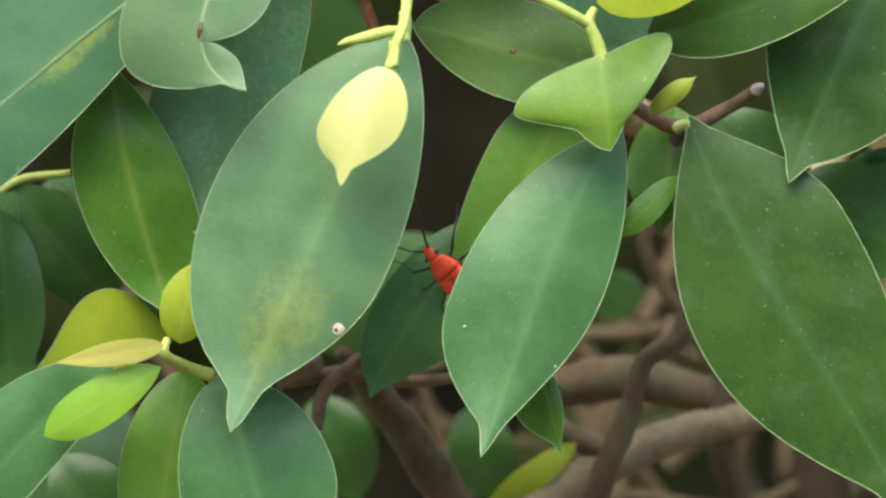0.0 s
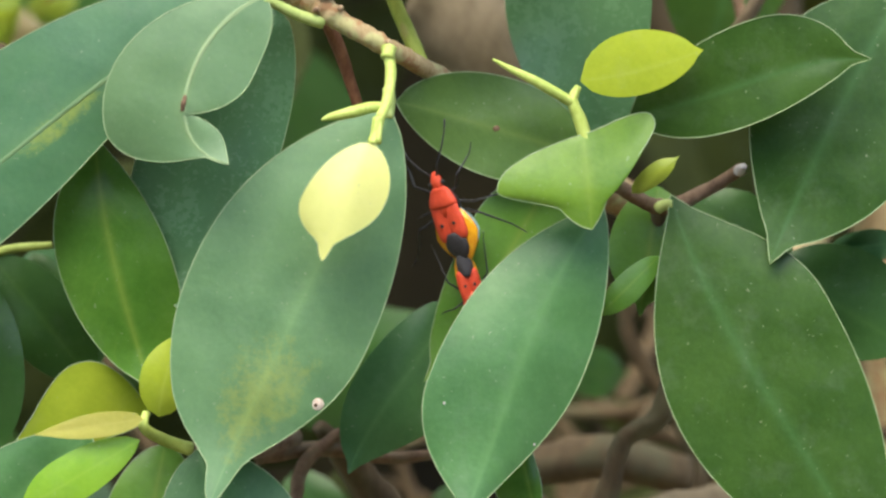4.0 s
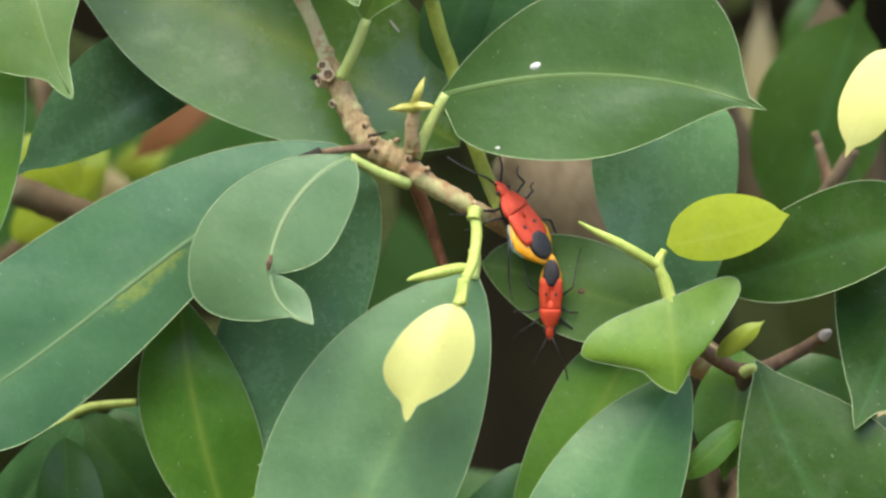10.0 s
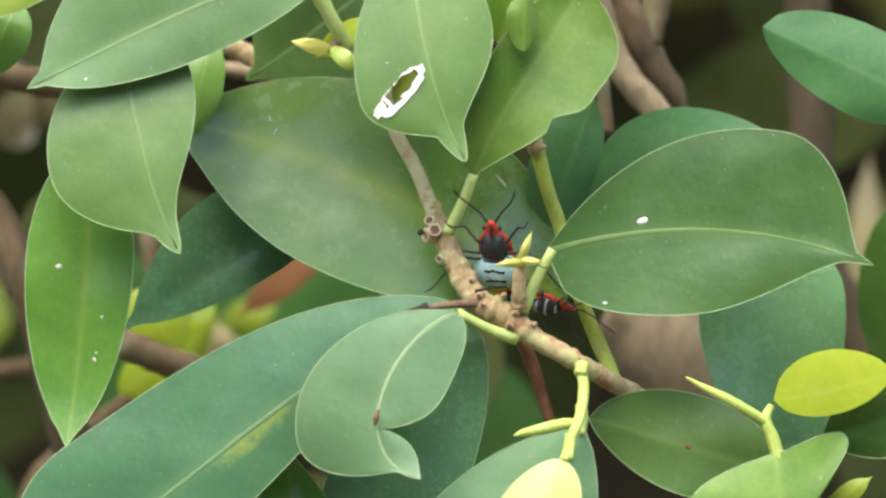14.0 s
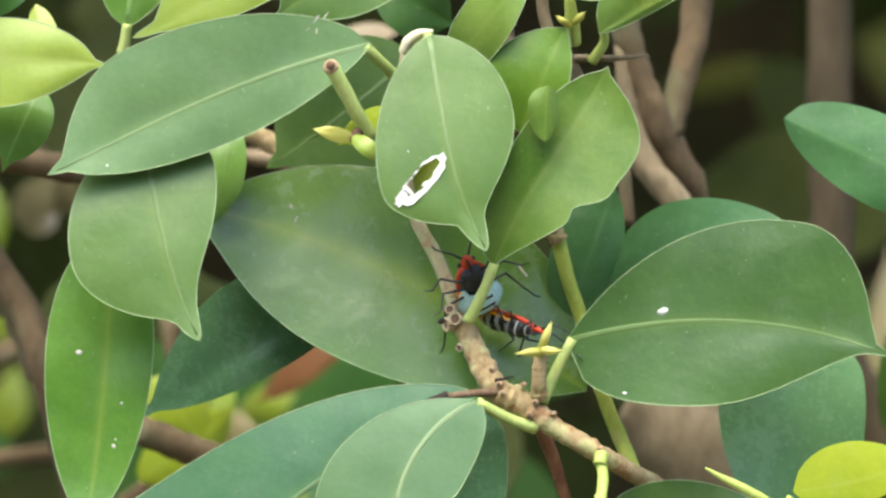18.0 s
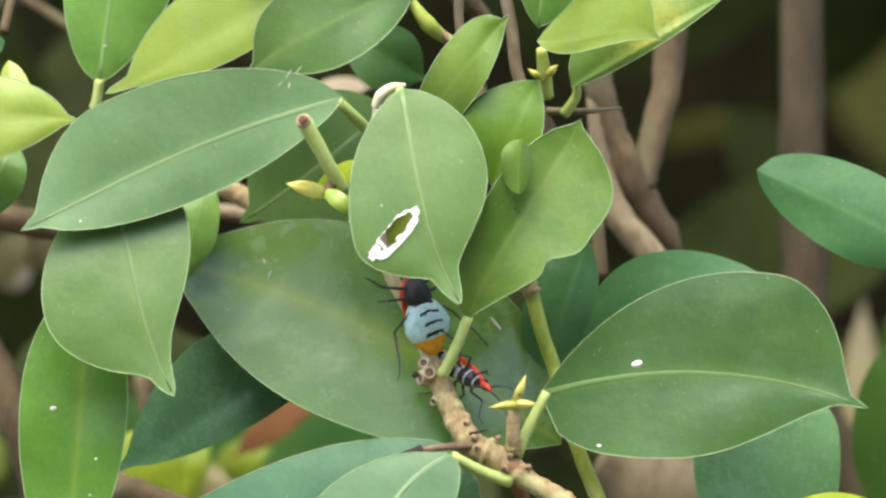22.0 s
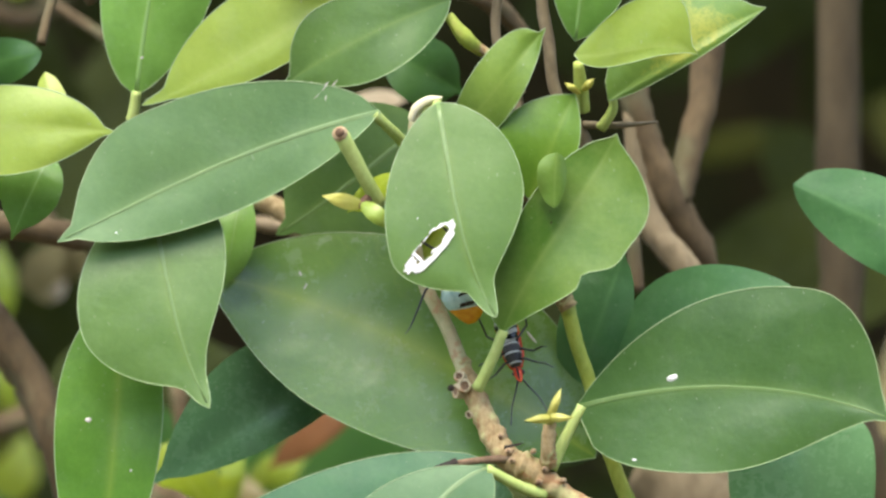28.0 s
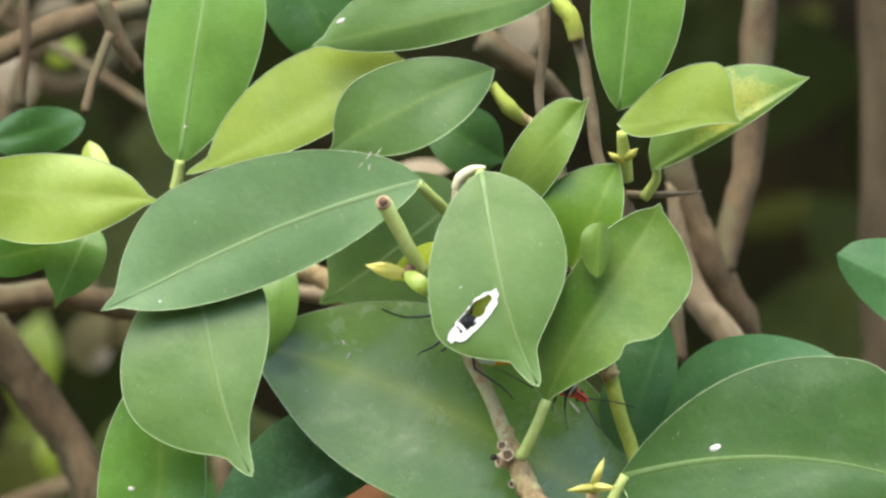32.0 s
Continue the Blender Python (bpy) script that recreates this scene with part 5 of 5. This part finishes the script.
def belly_material(name, low, high, share, reach):
    """Underside of the abdomen: blue-grey plates with black cross bands and an orange rim."""
    m, t, p, out = shader(name)
    tc = t.nodes.new("ShaderNodeTexCoord")
    sep = t.nodes.new("ShaderNodeSeparateXYZ")
    t.links.new(tc.outputs["Object"], sep.inputs[0])
    x = math_node(t, 'ABSOLUTE', math_node(t, 'MULTIPLY', sep.outputs[0], 1000))
    y = math_node(t, 'MULTIPLY', sep.outputs[1], 1000)
    z = math_node(t, 'MULTIPLY', sep.outputs[2], 1000)
    fine = noise_node(t, tc.outputs["Object"], 900, 4)
    plate = ramp_node(t, fine, [(0.3, low), (0.7, high)])
    warp = math_node(t, 'MULTIPLY', noise_node(t, tc.outputs["Object"], 420, 2), 0.9)
    band = math_node(t, 'FRACT', math_node(t, 'ADD', math_node(t, 'ADD', math_node(t, 'MULTIPLY', y, 0.52), math_node(t, 'MULTIPLY', x, 0.12)), warp))
    band = math_node(t, 'MULTIPLY', math_node(t, 'LESS_THAN', band, share), math_node(t, 'LESS_THAN', math_node(t, 'ADD', x, math_node(t, 'MULTIPLY', fine, 1.2)), reach))
    band = math_node(t, 'MULTIPLY', band, math_node(t, 'GREATER_THAN', y, -5.4))
    col = blend_node(t, band, plate, (0.012, 0.012, 0.013))
    rim = math_node(t, 'MAXIMUM', math_node(t, 'GREATER_THAN', z, -0.75), math_node(t, 'LESS_THAN', y, -5.5))
    col = blend_node(t, rim, col, ramp_node(t, fine, [(0.3, (0.68, 0.26, 0.01)), (0.7, (0.82, 0.42, 0.02))]))
    t.links.new(col, p.inputs["Base Color"])
    p.inputs["Roughness"].default_value = 0.24
    t.links.new(bump_node(t, band, 0.4, 0.0002), p.inputs["Normal"])
    return m


RED = insect_material("insect_red", (0.70, 0.075, 0.022), (0.58, 0.048, 0.016), 0.5)
BLACK = insect_material("insect_black", (0.022, 0.021, 0.022), (0.008, 0.008, 0.009), 0.32)
IVORY = insect_material("insect_ivory", (0.50, 0.53, 0.49), (0.34, 0.36, 0.33), 0.4)
MEMBRANE = insect_material("insect_membrane", (0.035, 0.034, 0.038), (0.016, 0.015, 0.017), 0.45)
BELLY = belly_material("insect_belly", (0.30, 0.50, 0.48), (0.52, 0.72, 0.68), 0.30, 2.5)
DARK_BELLY = belly_material("insect_belly_dark", (0.22, 0.23, 0.20), (0.46, 0.48, 0.43), 0.52, 2.6)


def loft(rings, sides=16, arc=(0.0, 1.0)):
    """Skin over rings (y, half width, middle height, rise, drop, x shift), in millimetres of the body."""
    verts, faces = [], []
    closed = arc == (0.0, 1.0)
    for y, w, zc, up, down, *dx in rings:
        for j in range(sides):
            a = 2 * math.pi * (arc[0] + (arc[1] - arc[0]) * j / (sides if closed else sides - 1))
            s = math.sin(a)
            verts.append(Vector((w * math.cos(a) + (dx[0] if dx else 0), y, zc + s * (up if s > 0 else down))) / 1000)
    n = len(rings)
    for i in range(n - 1):
        for j in range(sides if closed else sides - 1):
            k = (j + 1) % sides
            faces.append((i * sides + k, i * sides + j, (i + 1) * sides + j, (i + 1) * sides + k))
    if closed:
        faces.append(tuple(range(sides)))
        faces.append(tuple((n - 1) * sides + j for j in range(sides - 1, -1, -1)))
    return verts, faces


def ball(c, r, sides=10):
    c, r = Vector(c), Vector(r)
    rings = [(c.y + r.y * math.cos(math.pi * (i + 0.15) / 8.3), r.x * math.sin(math.pi * (i + 0.15) / 8.3), c.z, r.z * math.sin(math.pi * (i + 0.15) / 8.3), r.z * math.sin(math.pi * (i + 0.15) / 8.3), c.x) for i in range(9)]
    return loft(rings, sides)


def limb_skin(points, radii, n=10):
    line = [Vector(p) / 1000 for p in points]
    dense, rr = [], []
    for i in range(len(line) - 1):
        for k in range(4):
            dense.append(line[i].lerp(line[i + 1], k / 4))
            rr.append((radii[i] + (radii[i + 1] - radii[i]) * k / 4) / 1000)
    dense.append(line[-1])
    rr.append(radii[-1] / 1000)
    return tube(dense, rr, 6)


def bug(label, size, belly, slim=1.0, plump=1.0, deep=1.0):
    """A slim red seed bug, head along +y and back along +z, origin in the middle of its body; its legs come back in a list."""
    root = tagged(new("bug"), label, "insect", group="pair of mating bugs")

    def add(name, skin, mat, parent=root, lab="", at=(0, 0, 0)):
        v, fc = skin
        o = Vector(at) / 1000
        ob = part(name, [Vector((q.x * slim, q.y, q.z)) * size - o * size for q in v], fc, mat, parent, lab)
        ob.location = o * size
        return ob

    add("abdomen", loft([(y, w * plump, zc, up, down * deep) for y, w, zc, up, down in [(1.2, 1.5, -0.6, 0.9, 1.0), (0.2, 2.2, -0.6, 1.0, 1.4), (-1.4, 2.9, -0.6, 1.05, 1.75), (-3.2, 3.25, -0.6, 1.0, 1.85), (-4.8, 2.8, -0.55, 0.9, 1.5), (-6.2, 2.0, -0.5, 0.7, 1.05), (-7.4, 1.25, -0.45, 0.45, 0.6), (-8.2, 0.6, -0.4, 0.25, 0.3)]], 20), belly, lab="belly with black bands and an orange rim")
    add("thorax", loft([(5.2, 0.9, -0.2, 0.6, 0.8), (4.4, 1.5, -0.4, 0.8, 1.4), (3.0, 1.95, -0.5, 0.9, 1.9), (1.4, 2.1, -0.55, 0.9, 2.0), (0.5, 1.6, -0.6, 0.6, 1.6)], 18), BLACK, lab="black underside of the thorax")
    for y, w, zc, down in () if belly is BELLY else ((4.5, 1.43, -0.38, 1.32), (2.75, 1.98, -0.51, 1.92), (0.95, 1.9, -0.57, 1.84)):
        add("thorax_band", loft([(y + 0.2, w + 0.0, zc, 0.6, down + 0.0), (y + 0.13, w + 0.07, zc, 0.6, down + 0.07), (y - 0.13, w + 0.09, zc, 0.6, down + 0.09), (y - 0.2, w + 0.02, zc, 0.6, down + 0.02)], 18), IVORY, lab="narrow ivory band")
    add("pronotum", loft([(5.4, 1.0, 0.25, 0.55, 0.75), (5.05, 1.4, 0.25, 0.7, 0.8), (4.75, 1.56, 0.22, 0.71, 0.8), (4.2, 1.85, 0.25, 0.82, 0.8), (3.2, 2.25, 0.3, 0.98, 0.75), (2.4, 2.45, 0.3, 1.0, 0.7), (1.9, 2.35, 0.3, 0.9, 0.5)], 18), RED, lab="red shield behind the head")
    head = add("head", loft([(8.1, 0.25, -0.1, 0.2, 0.25), (7.6, 0.6, -0.05, 0.4, 0.45), (6.9, 0.85, 0.05, 0.6, 0.6), (6.2, 0.95, 0.1, 0.7, 0.7), (5.6, 0.9, 0.15, 0.6, 0.65), (5.2, 0.8, 0.15, 0.5, 0.5)], 14), RED, lab="small red head")
    for s in (-1, 1):
        add("eye", ball((1.08 * s, 6.15, 0.25), (0.36, 0.4, 0.38)), BLACK, head, "black eye")
        add("antenna", limb_skin([(0.5 * s, 7.5, 0.2), (1.6 * s, 9.3, 0.9), (3.0 * s, 11.6, 0.6), (3.8 * s, 13.8, -0.2), (4.3 * s, 16.0, -0.9)], [0.2, 0.17, 0.14, 0.13, 0.15]), BLACK)
        w = [(2.4, 1.25, 0.42, 0.55, 0.1, 1.0 * s), (1.2, 1.4, 0.42, 0.62, 0.15, 1.0 * s), (-0.6, 1.5, 0.40, 0.64, 0.15, 1.05 * s), (-2.0, 1.5, 0.38, 0.66, 0.15, 1.1 * s), (-3.2, 1.3, 0.35, 0.68, 0.12, 1.15 * s), (-3.9, 0.9, 0.3, 0.55, 0.1, 1.2 * s)]
        wing = add("forewing", loft(w, 14), RED, lab="red leathery forewing")
        add("wing_spot", ball((1.05 * s, -1.0, 1.1), (0.3, 0.34, 0.1)), BLACK, wing, "black dot")
    add("scutellum", loft([(2.3, 1.1, 0.75, 0.34, 0.2), (1.5, 0.8, 0.75, 0.36, 0.2), (0.3, 0.2, 0.75, 0.34, 0.2)], 10), RED)
    add("membrane", loft([(-2.6, 0.9, 0.6, 0.64, 0.2), (-3.2, 1.5, 0.5, 0.74, 0.2), (-4.4, 1.9, 0.4, 0.78, 0.2), (-5.6, 1.8, 0.3, 0.7, 0.2), (-6.7, 1.3, 0.2, 0.55, 0.2), (-7.4, 0.6, 0.15, 0.3, 0.1)], 16), MEMBRANE, lab="black membranous wing tips")
    add("beak", limb_skin([(0, 7.6, -0.4), (0, 6.0, -0.95), (0, 3.5, -1.75), (0, 1.6, -2.1)], [0.22, 0.2, 0.16, 0.1]), BLACK)
    legs = []
    for k, (y, fwd) in enumerate(((4.0, 2.6), (2.2, 0.2), (0.6, -3.0))):
        for s in (-1, 1):
            hip = (1.5 * s, y, -1.0)
            reach = 1.0 + 0.22 * k
            pts = [hip, (2.2 * s, y + fwd * 0.15, -1.5), (4.3 * s * reach ** 0.5, y + fwd * 0.75, -0.2), (6.0 * s * reach ** 0.5, y + fwd * 1.5 * reach, -3.0), (6.6 * s * reach ** 0.5, y + fwd * 1.85 * reach, -3.4), (7.2 * s * reach ** 0.5, y + fwd * 2.1 * reach, -3.3)]
            legs.append((add("leg", limb_skin(pts, [0.28, 0.26, 0.2, 0.14, 0.11, 0.09]), BLACK, lab="thin black leg", at=hip), Vector(hip) / 1000 * size))
    return root, legs


def stance(x, y, z, heading, dip, roll):
    """Pose of an insect on the shrub: heading clockwise from upright, roll from its back (0) to its belly (180) turned to the open side."""
    return Matrix.Translation(mm((x, y, z))) @ pose(0, 0, 0, 0, heading, 0) @ pose(0, 0, 0, 90 + dip, 0, 0) @ pose(0, 0, 0, 0, roll, 0)


FEMALE_WAY = [
    (0.0, 28.9, 7.5, -66.1, -44, 3, -30),
    (1.0, 27.4, 6.0, -58.8, -9, -0, -38),
    (2.0, 31.4, 5.0, -47.9, 2, 0, -42),
    (3.0, 32.6, 5.0, -45.3, -10, 0, -42),
    (3.5, 32.1, 5.0, -43.7, -15, -0, -40),
    (5.5, 28.5, 4.5, -34.3, -26, 3, -30),
    (6.0, 30.0, 4.5, -34.7, -19, 3, -28),
    (7.0, 27.2, 4.0, -28.3, -4, 6, -15),
    (8.0, 30.7, 4.0, -21.8, 6, 7, 0),
    (9.0, 31.9, 3.0, -18.4, -13, 7, 12),
    (10.0, 29.0, 2.0, -12.7, -34, 0, 40),
    (11.0, 23.8, 1.5, -6.8, -43, 3, 80),
    (12.0, 18.6, 2.5, -1.9, -54, 20, 100),
    (13.0, 12.7, 4.0, 1.3, -59, 15, 125),
    (14.0, 5.3, 2.5, 8.8, -10, 45, 165),
    (15.0, 4.6, 1.5, 10.6, -26, 50, 180),
    (17.5, -1.0, 1.5, 16.8, -23, 52, 190),
    (18.0, -2.4, 1.5, 19.4, -18, 54, 195),
    (19.0, -5.8, 1.5, 22.6, -19, 53, 198),
    (20.0, -6.3, 1.5, 21.7, -18, 53, 200),
    (21.0, -8.8, 2.0, 22.5, -23, 33, 205),
    (22.0, -7.4, 2.5, 24.7, -17, 9, 206),
    (23.0, -4.2, 2.5, 28.1, -14, 9, 204),
    (24.0, -5.0, 2.5, 30.0, -12, 10, 200),
    (25.0, -4.9, 2.5, 31.5, -12, 10, 180),
    (25.5, -5.1, 2.5, 31.2, -12, 11, 182),
    (28.0, -6.3, 2.5, 32.8, -12, 10, 188),
    (29.0, -8.9, 2.5, 34.0, -16, 10, 190),
    (30.0, -9.8, 2.5, 33.6, -57, 9, 195),
    (31.0, -10.9, 2.5, 34.4, -57, 9, 200),
    (32.0, -11.7, 2.5, 34.6, -60, 9, 205),
]
MALE_WAY = [
    (0.0, 38.3, 8.4, -77.4, 147, -4, 0),
    (3.0, 36.5, 6.2, -61.0, 160, -8, 0),
    (5.5, 33.2, 5.5, -47.8, 171, -4, 0),
    (6.0, 34.0, 5.5, -48.9, 169, -5, 0),
    (7.0, 30.4, 5.4, -43.0, 155, -4, 0),
    (8.0, 30.1, 5.4, -36.7, 177, -4, 0),
    (9.0, 31.0, 4.9, -32.5, 201, -8, 0),
    (10.0, 34.0, 3.3, -26.4, 181, -12, 0),
    (11.0, 31.6, 2.8, -18.7, 160, -8, -40),
    (12.0, 27.9, 3.5, -11.3, 120, -4, -60),
    (13.0, 23.3, 4.0, -3.1, 105, 40, -100),
    (14.0, 12.3, 7.2, 1.0, 104, 17, -120),
    (15.0, 10.5, 7.1, 3.2, 110, 17, -130),
    (17.5, 4.9, 3.9, 11.3, 93, 54, -150),
    (18.0, 4.2, 5.5, 12.8, 107, 35, -120),
    (19.0, 1.4, 6.3, 15.5, 108, 26, -115),
    (20.0, 0.8, 6.3, 14.7, 106, 26, -115),
    (21.0, 0.0, 5.1, 14.4, 100, 18, -125),
    (22.0, 0.2, 3.6, 13.7, 125, 34, -140),
    (23.0, 0.4, 3.6, 15.4, 150, 45, -155),
    (24.0, 0.0, 3.6, 17.7, 150, 42, -165),
    (25.0, -0.5, 3.6, 18.9, 160, 42, -175),
    (25.5, 0.1, 3.6, 19.3, 160, 36, -175),
    (28.0, 2.4, 3.6, 21.0, 165, 18, -175),
    (29.0, 2.6, 3.6, 23.6, 160, 12, -175),
    (30.0, 1.5, 4.0, 23.7, 143, -0, -180),
    (31.0, 2.6, 3.6, 26.2, 135, 4, -185),
    (32.0, 2.2, 3.6, 27.1, 123, 4, -190),
]
FEMALE, FEMALE_LEGS = bug("larger red and black bug, its tail joined to its mate", 1.06, BELLY, 1.2, 1.12, 1.75)
MALE, MALE_LEGS = bug("smaller red and black bug dragged backwards by its mate", 0.95, DARK_BELLY, 0.85, 0.8)


def motions():
    for who, way, legs, beat in ((FEMALE, FEMALE_WAY, FEMALE_LEGS, 1.3), (MALE, MALE_WAY, MALE_LEGS, 1.7)):
        rows = [(t, stance(*r)) for t, *r in way]
        walk(who, rows)
        for k, (leg, hip) in enumerate(legs):
            phase = math.pi * (k % 2) + math.pi * (k // 2)
            walk(leg, [(h * 0.5, pose(*hip, 0, 6 * math.sin(h * beat * 0.7 + phase), 15 * math.sin(h * beat + phase))) for h in range(65)])


# ---- things behind ----
def far_leaves(name, count, box, size, looks, seed, label):
    """Foliage deeper in the shrub, too many leaves to count, in one mesh per tone."""
    rng = random.Random(seed)
    for key in looks:
        verts, faces, uv = [], [], []
        for _ in range(count // len(looks)):
            c = np.array([rng.uniform(*box[0]), rng.uniform(*box[1]), rng.uniform(*box[2])])
            ln, an, tilt = rng.uniform(*size), rng.uniform(0, 6.28), rng.uniform(-0.6, 0.6)
            ax = np.array([math.sin(an) * math.cos(tilt), math.sin(tilt), math.cos(an) * math.cos(tilt)]) * ln / 2
            bend = np.array([0, rng.uniform(-5, 5), 0])
            w = ln * rng.uniform(0.17, 0.26)
            u, g = blade(c - ax, c - ax / 3 + bend, c + ax / 3 + bend, c + ax, w, w, 0.45, 0.45, 0.15, 0.15, rng.uniform(-2, 4), rng.uniform(-7, 7), 1.0, (0, 0), None, 0.5, 10, 5, rng.uniform(0, 9))
            o = len(verts)
            verts += [mm(q) for q in g.reshape(-1, 3)]
            uv += [(u[i], j / 4) for i in range(10) for j in range(5)]
            faces += [(o + i * 5 + j, o + i * 5 + j + 1, o + i * 5 + j + 6, o + i * 5 + j + 5) for i in range(9) for j in range(4)]
        ob = part(name, verts, faces, LOOKS[key], None, "", uv=uv)
        tagged(ob, label, "foliage", kind="stuff")


# dark leaf tones here stand in for shade in the gaps
far_leaves("deep_foliage", 90, ((-220, 20), (110, 260), (-260, 20)), (45, 75), ('dark', 'far'), 4, "leaves deep inside the shrub, coloured dark for shade")
# added overhead, out of view, to keep sky light off the background
far_leaves("canopy", 900, ((-700, 700), (80, 1200), (240, 460)), (70, 120), ('dark', 'mature'), 5, "unseen leafy top added to shade the background")
far_leaves("back_foliage", 330, ((-420, 420), (300, 620), (-500, 450)), (50, 90), ('far', 'far', 'gloom'), 9, "blurred foliage behind the shrub, coloured dark for shade")
far_leaves("back_foliage", 24, ((0, 600), (650, 1050), (-100, 350)), (70, 110), ('dim',), 12, "blurred yellowish foliage behind the shrub, dimmed in colour for shade")

def tangle(count, box, thick, look_of, seed):
    """Dry twigs that cross one another deep in the shrub."""
    rng = random.Random(seed)
    for _ in range(count):
        c = Vector([rng.uniform(*r) for r in box])
        d = Vector((rng.gauss(0, 0.8), rng.gauss(0, 0.5), rng.gauss(0.4, 0.7))).normalized()
        ln, r = rng.uniform(50, 120), rng.uniform(*thick)
        twig('dry_twig', [tuple(c + d * (ln * (k / 4 - 0.5)) + Vector([rng.gauss(0, 4) for _ in range(3)])) for k in range(5)], [r * (1 - 0.1 * k) for k in range(5)], look_of)


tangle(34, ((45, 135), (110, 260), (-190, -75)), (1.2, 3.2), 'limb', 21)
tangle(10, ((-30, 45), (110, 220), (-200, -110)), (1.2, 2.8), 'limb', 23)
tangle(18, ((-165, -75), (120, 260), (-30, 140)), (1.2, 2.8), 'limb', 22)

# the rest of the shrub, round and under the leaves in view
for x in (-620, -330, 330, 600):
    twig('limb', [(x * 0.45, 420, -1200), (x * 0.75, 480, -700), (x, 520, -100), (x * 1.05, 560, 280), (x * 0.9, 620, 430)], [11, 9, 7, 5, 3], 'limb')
far_leaves("low_foliage", 700, ((-650, 650), (150, 1150), (-1120, -340)), (70, 110), ('dark', 'mature'), 31, "dark leaves low in the shrub")
for side in (-1, 1):
    far_leaves("side_foliage", 240, (tuple(sorted((side * 380, side * 720))), (150, 1150), (-340, 260)), (70, 110), ('dark', 'mature'), 32 + side, "dark leaves at the flank of the shrub")

EARTH = bark_material("earth", (0.07, 0.055, 0.035), (0.20, 0.16, 0.10), 0.95, 6, (0.1, 0.12, 0.05))
g = part("ground", [(-400, -400, 0), (400, -400, 0), (400, 400, 0), (-400, 400, 0)], [(0, 1, 2, 3)], EARTH, smooth=False)
tagged(g, "bare brown earth under the shrub", "ground", kind="structure")
# nearly black brown: shade seen between the leaves is put into this colour
BACK_SHADE = bark_material("back_shade", (0.004, 0.0034, 0.0014), (0.038, 0.030, 0.011), 0.95, 11, (0.02, 0.024, 0.006))
nx, nz = 40, 26
hf = [(j * (nx + 1) + i, j * (nx + 1) + i + 1, (j + 1) * (nx + 1) + i + 1, (j + 1) * (nx + 1) + i) for j in range(nz) for i in range(nx)]
# the second sheet is unseen, added behind the lens to block low sky
for y, tall, label in ((REACH + 1.3, 2.6, "brownish undergrowth far behind the shrub, darkened in colour for shade"), (-2.4, 2.3, "unseen dark wall added behind the lens to block low sky light")):
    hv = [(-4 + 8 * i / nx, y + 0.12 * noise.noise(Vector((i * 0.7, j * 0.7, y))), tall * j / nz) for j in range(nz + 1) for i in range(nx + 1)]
    tagged(part("backdrop", hv, hf, BACK_SHADE), label, "undergrowth", kind="structure")



motions()
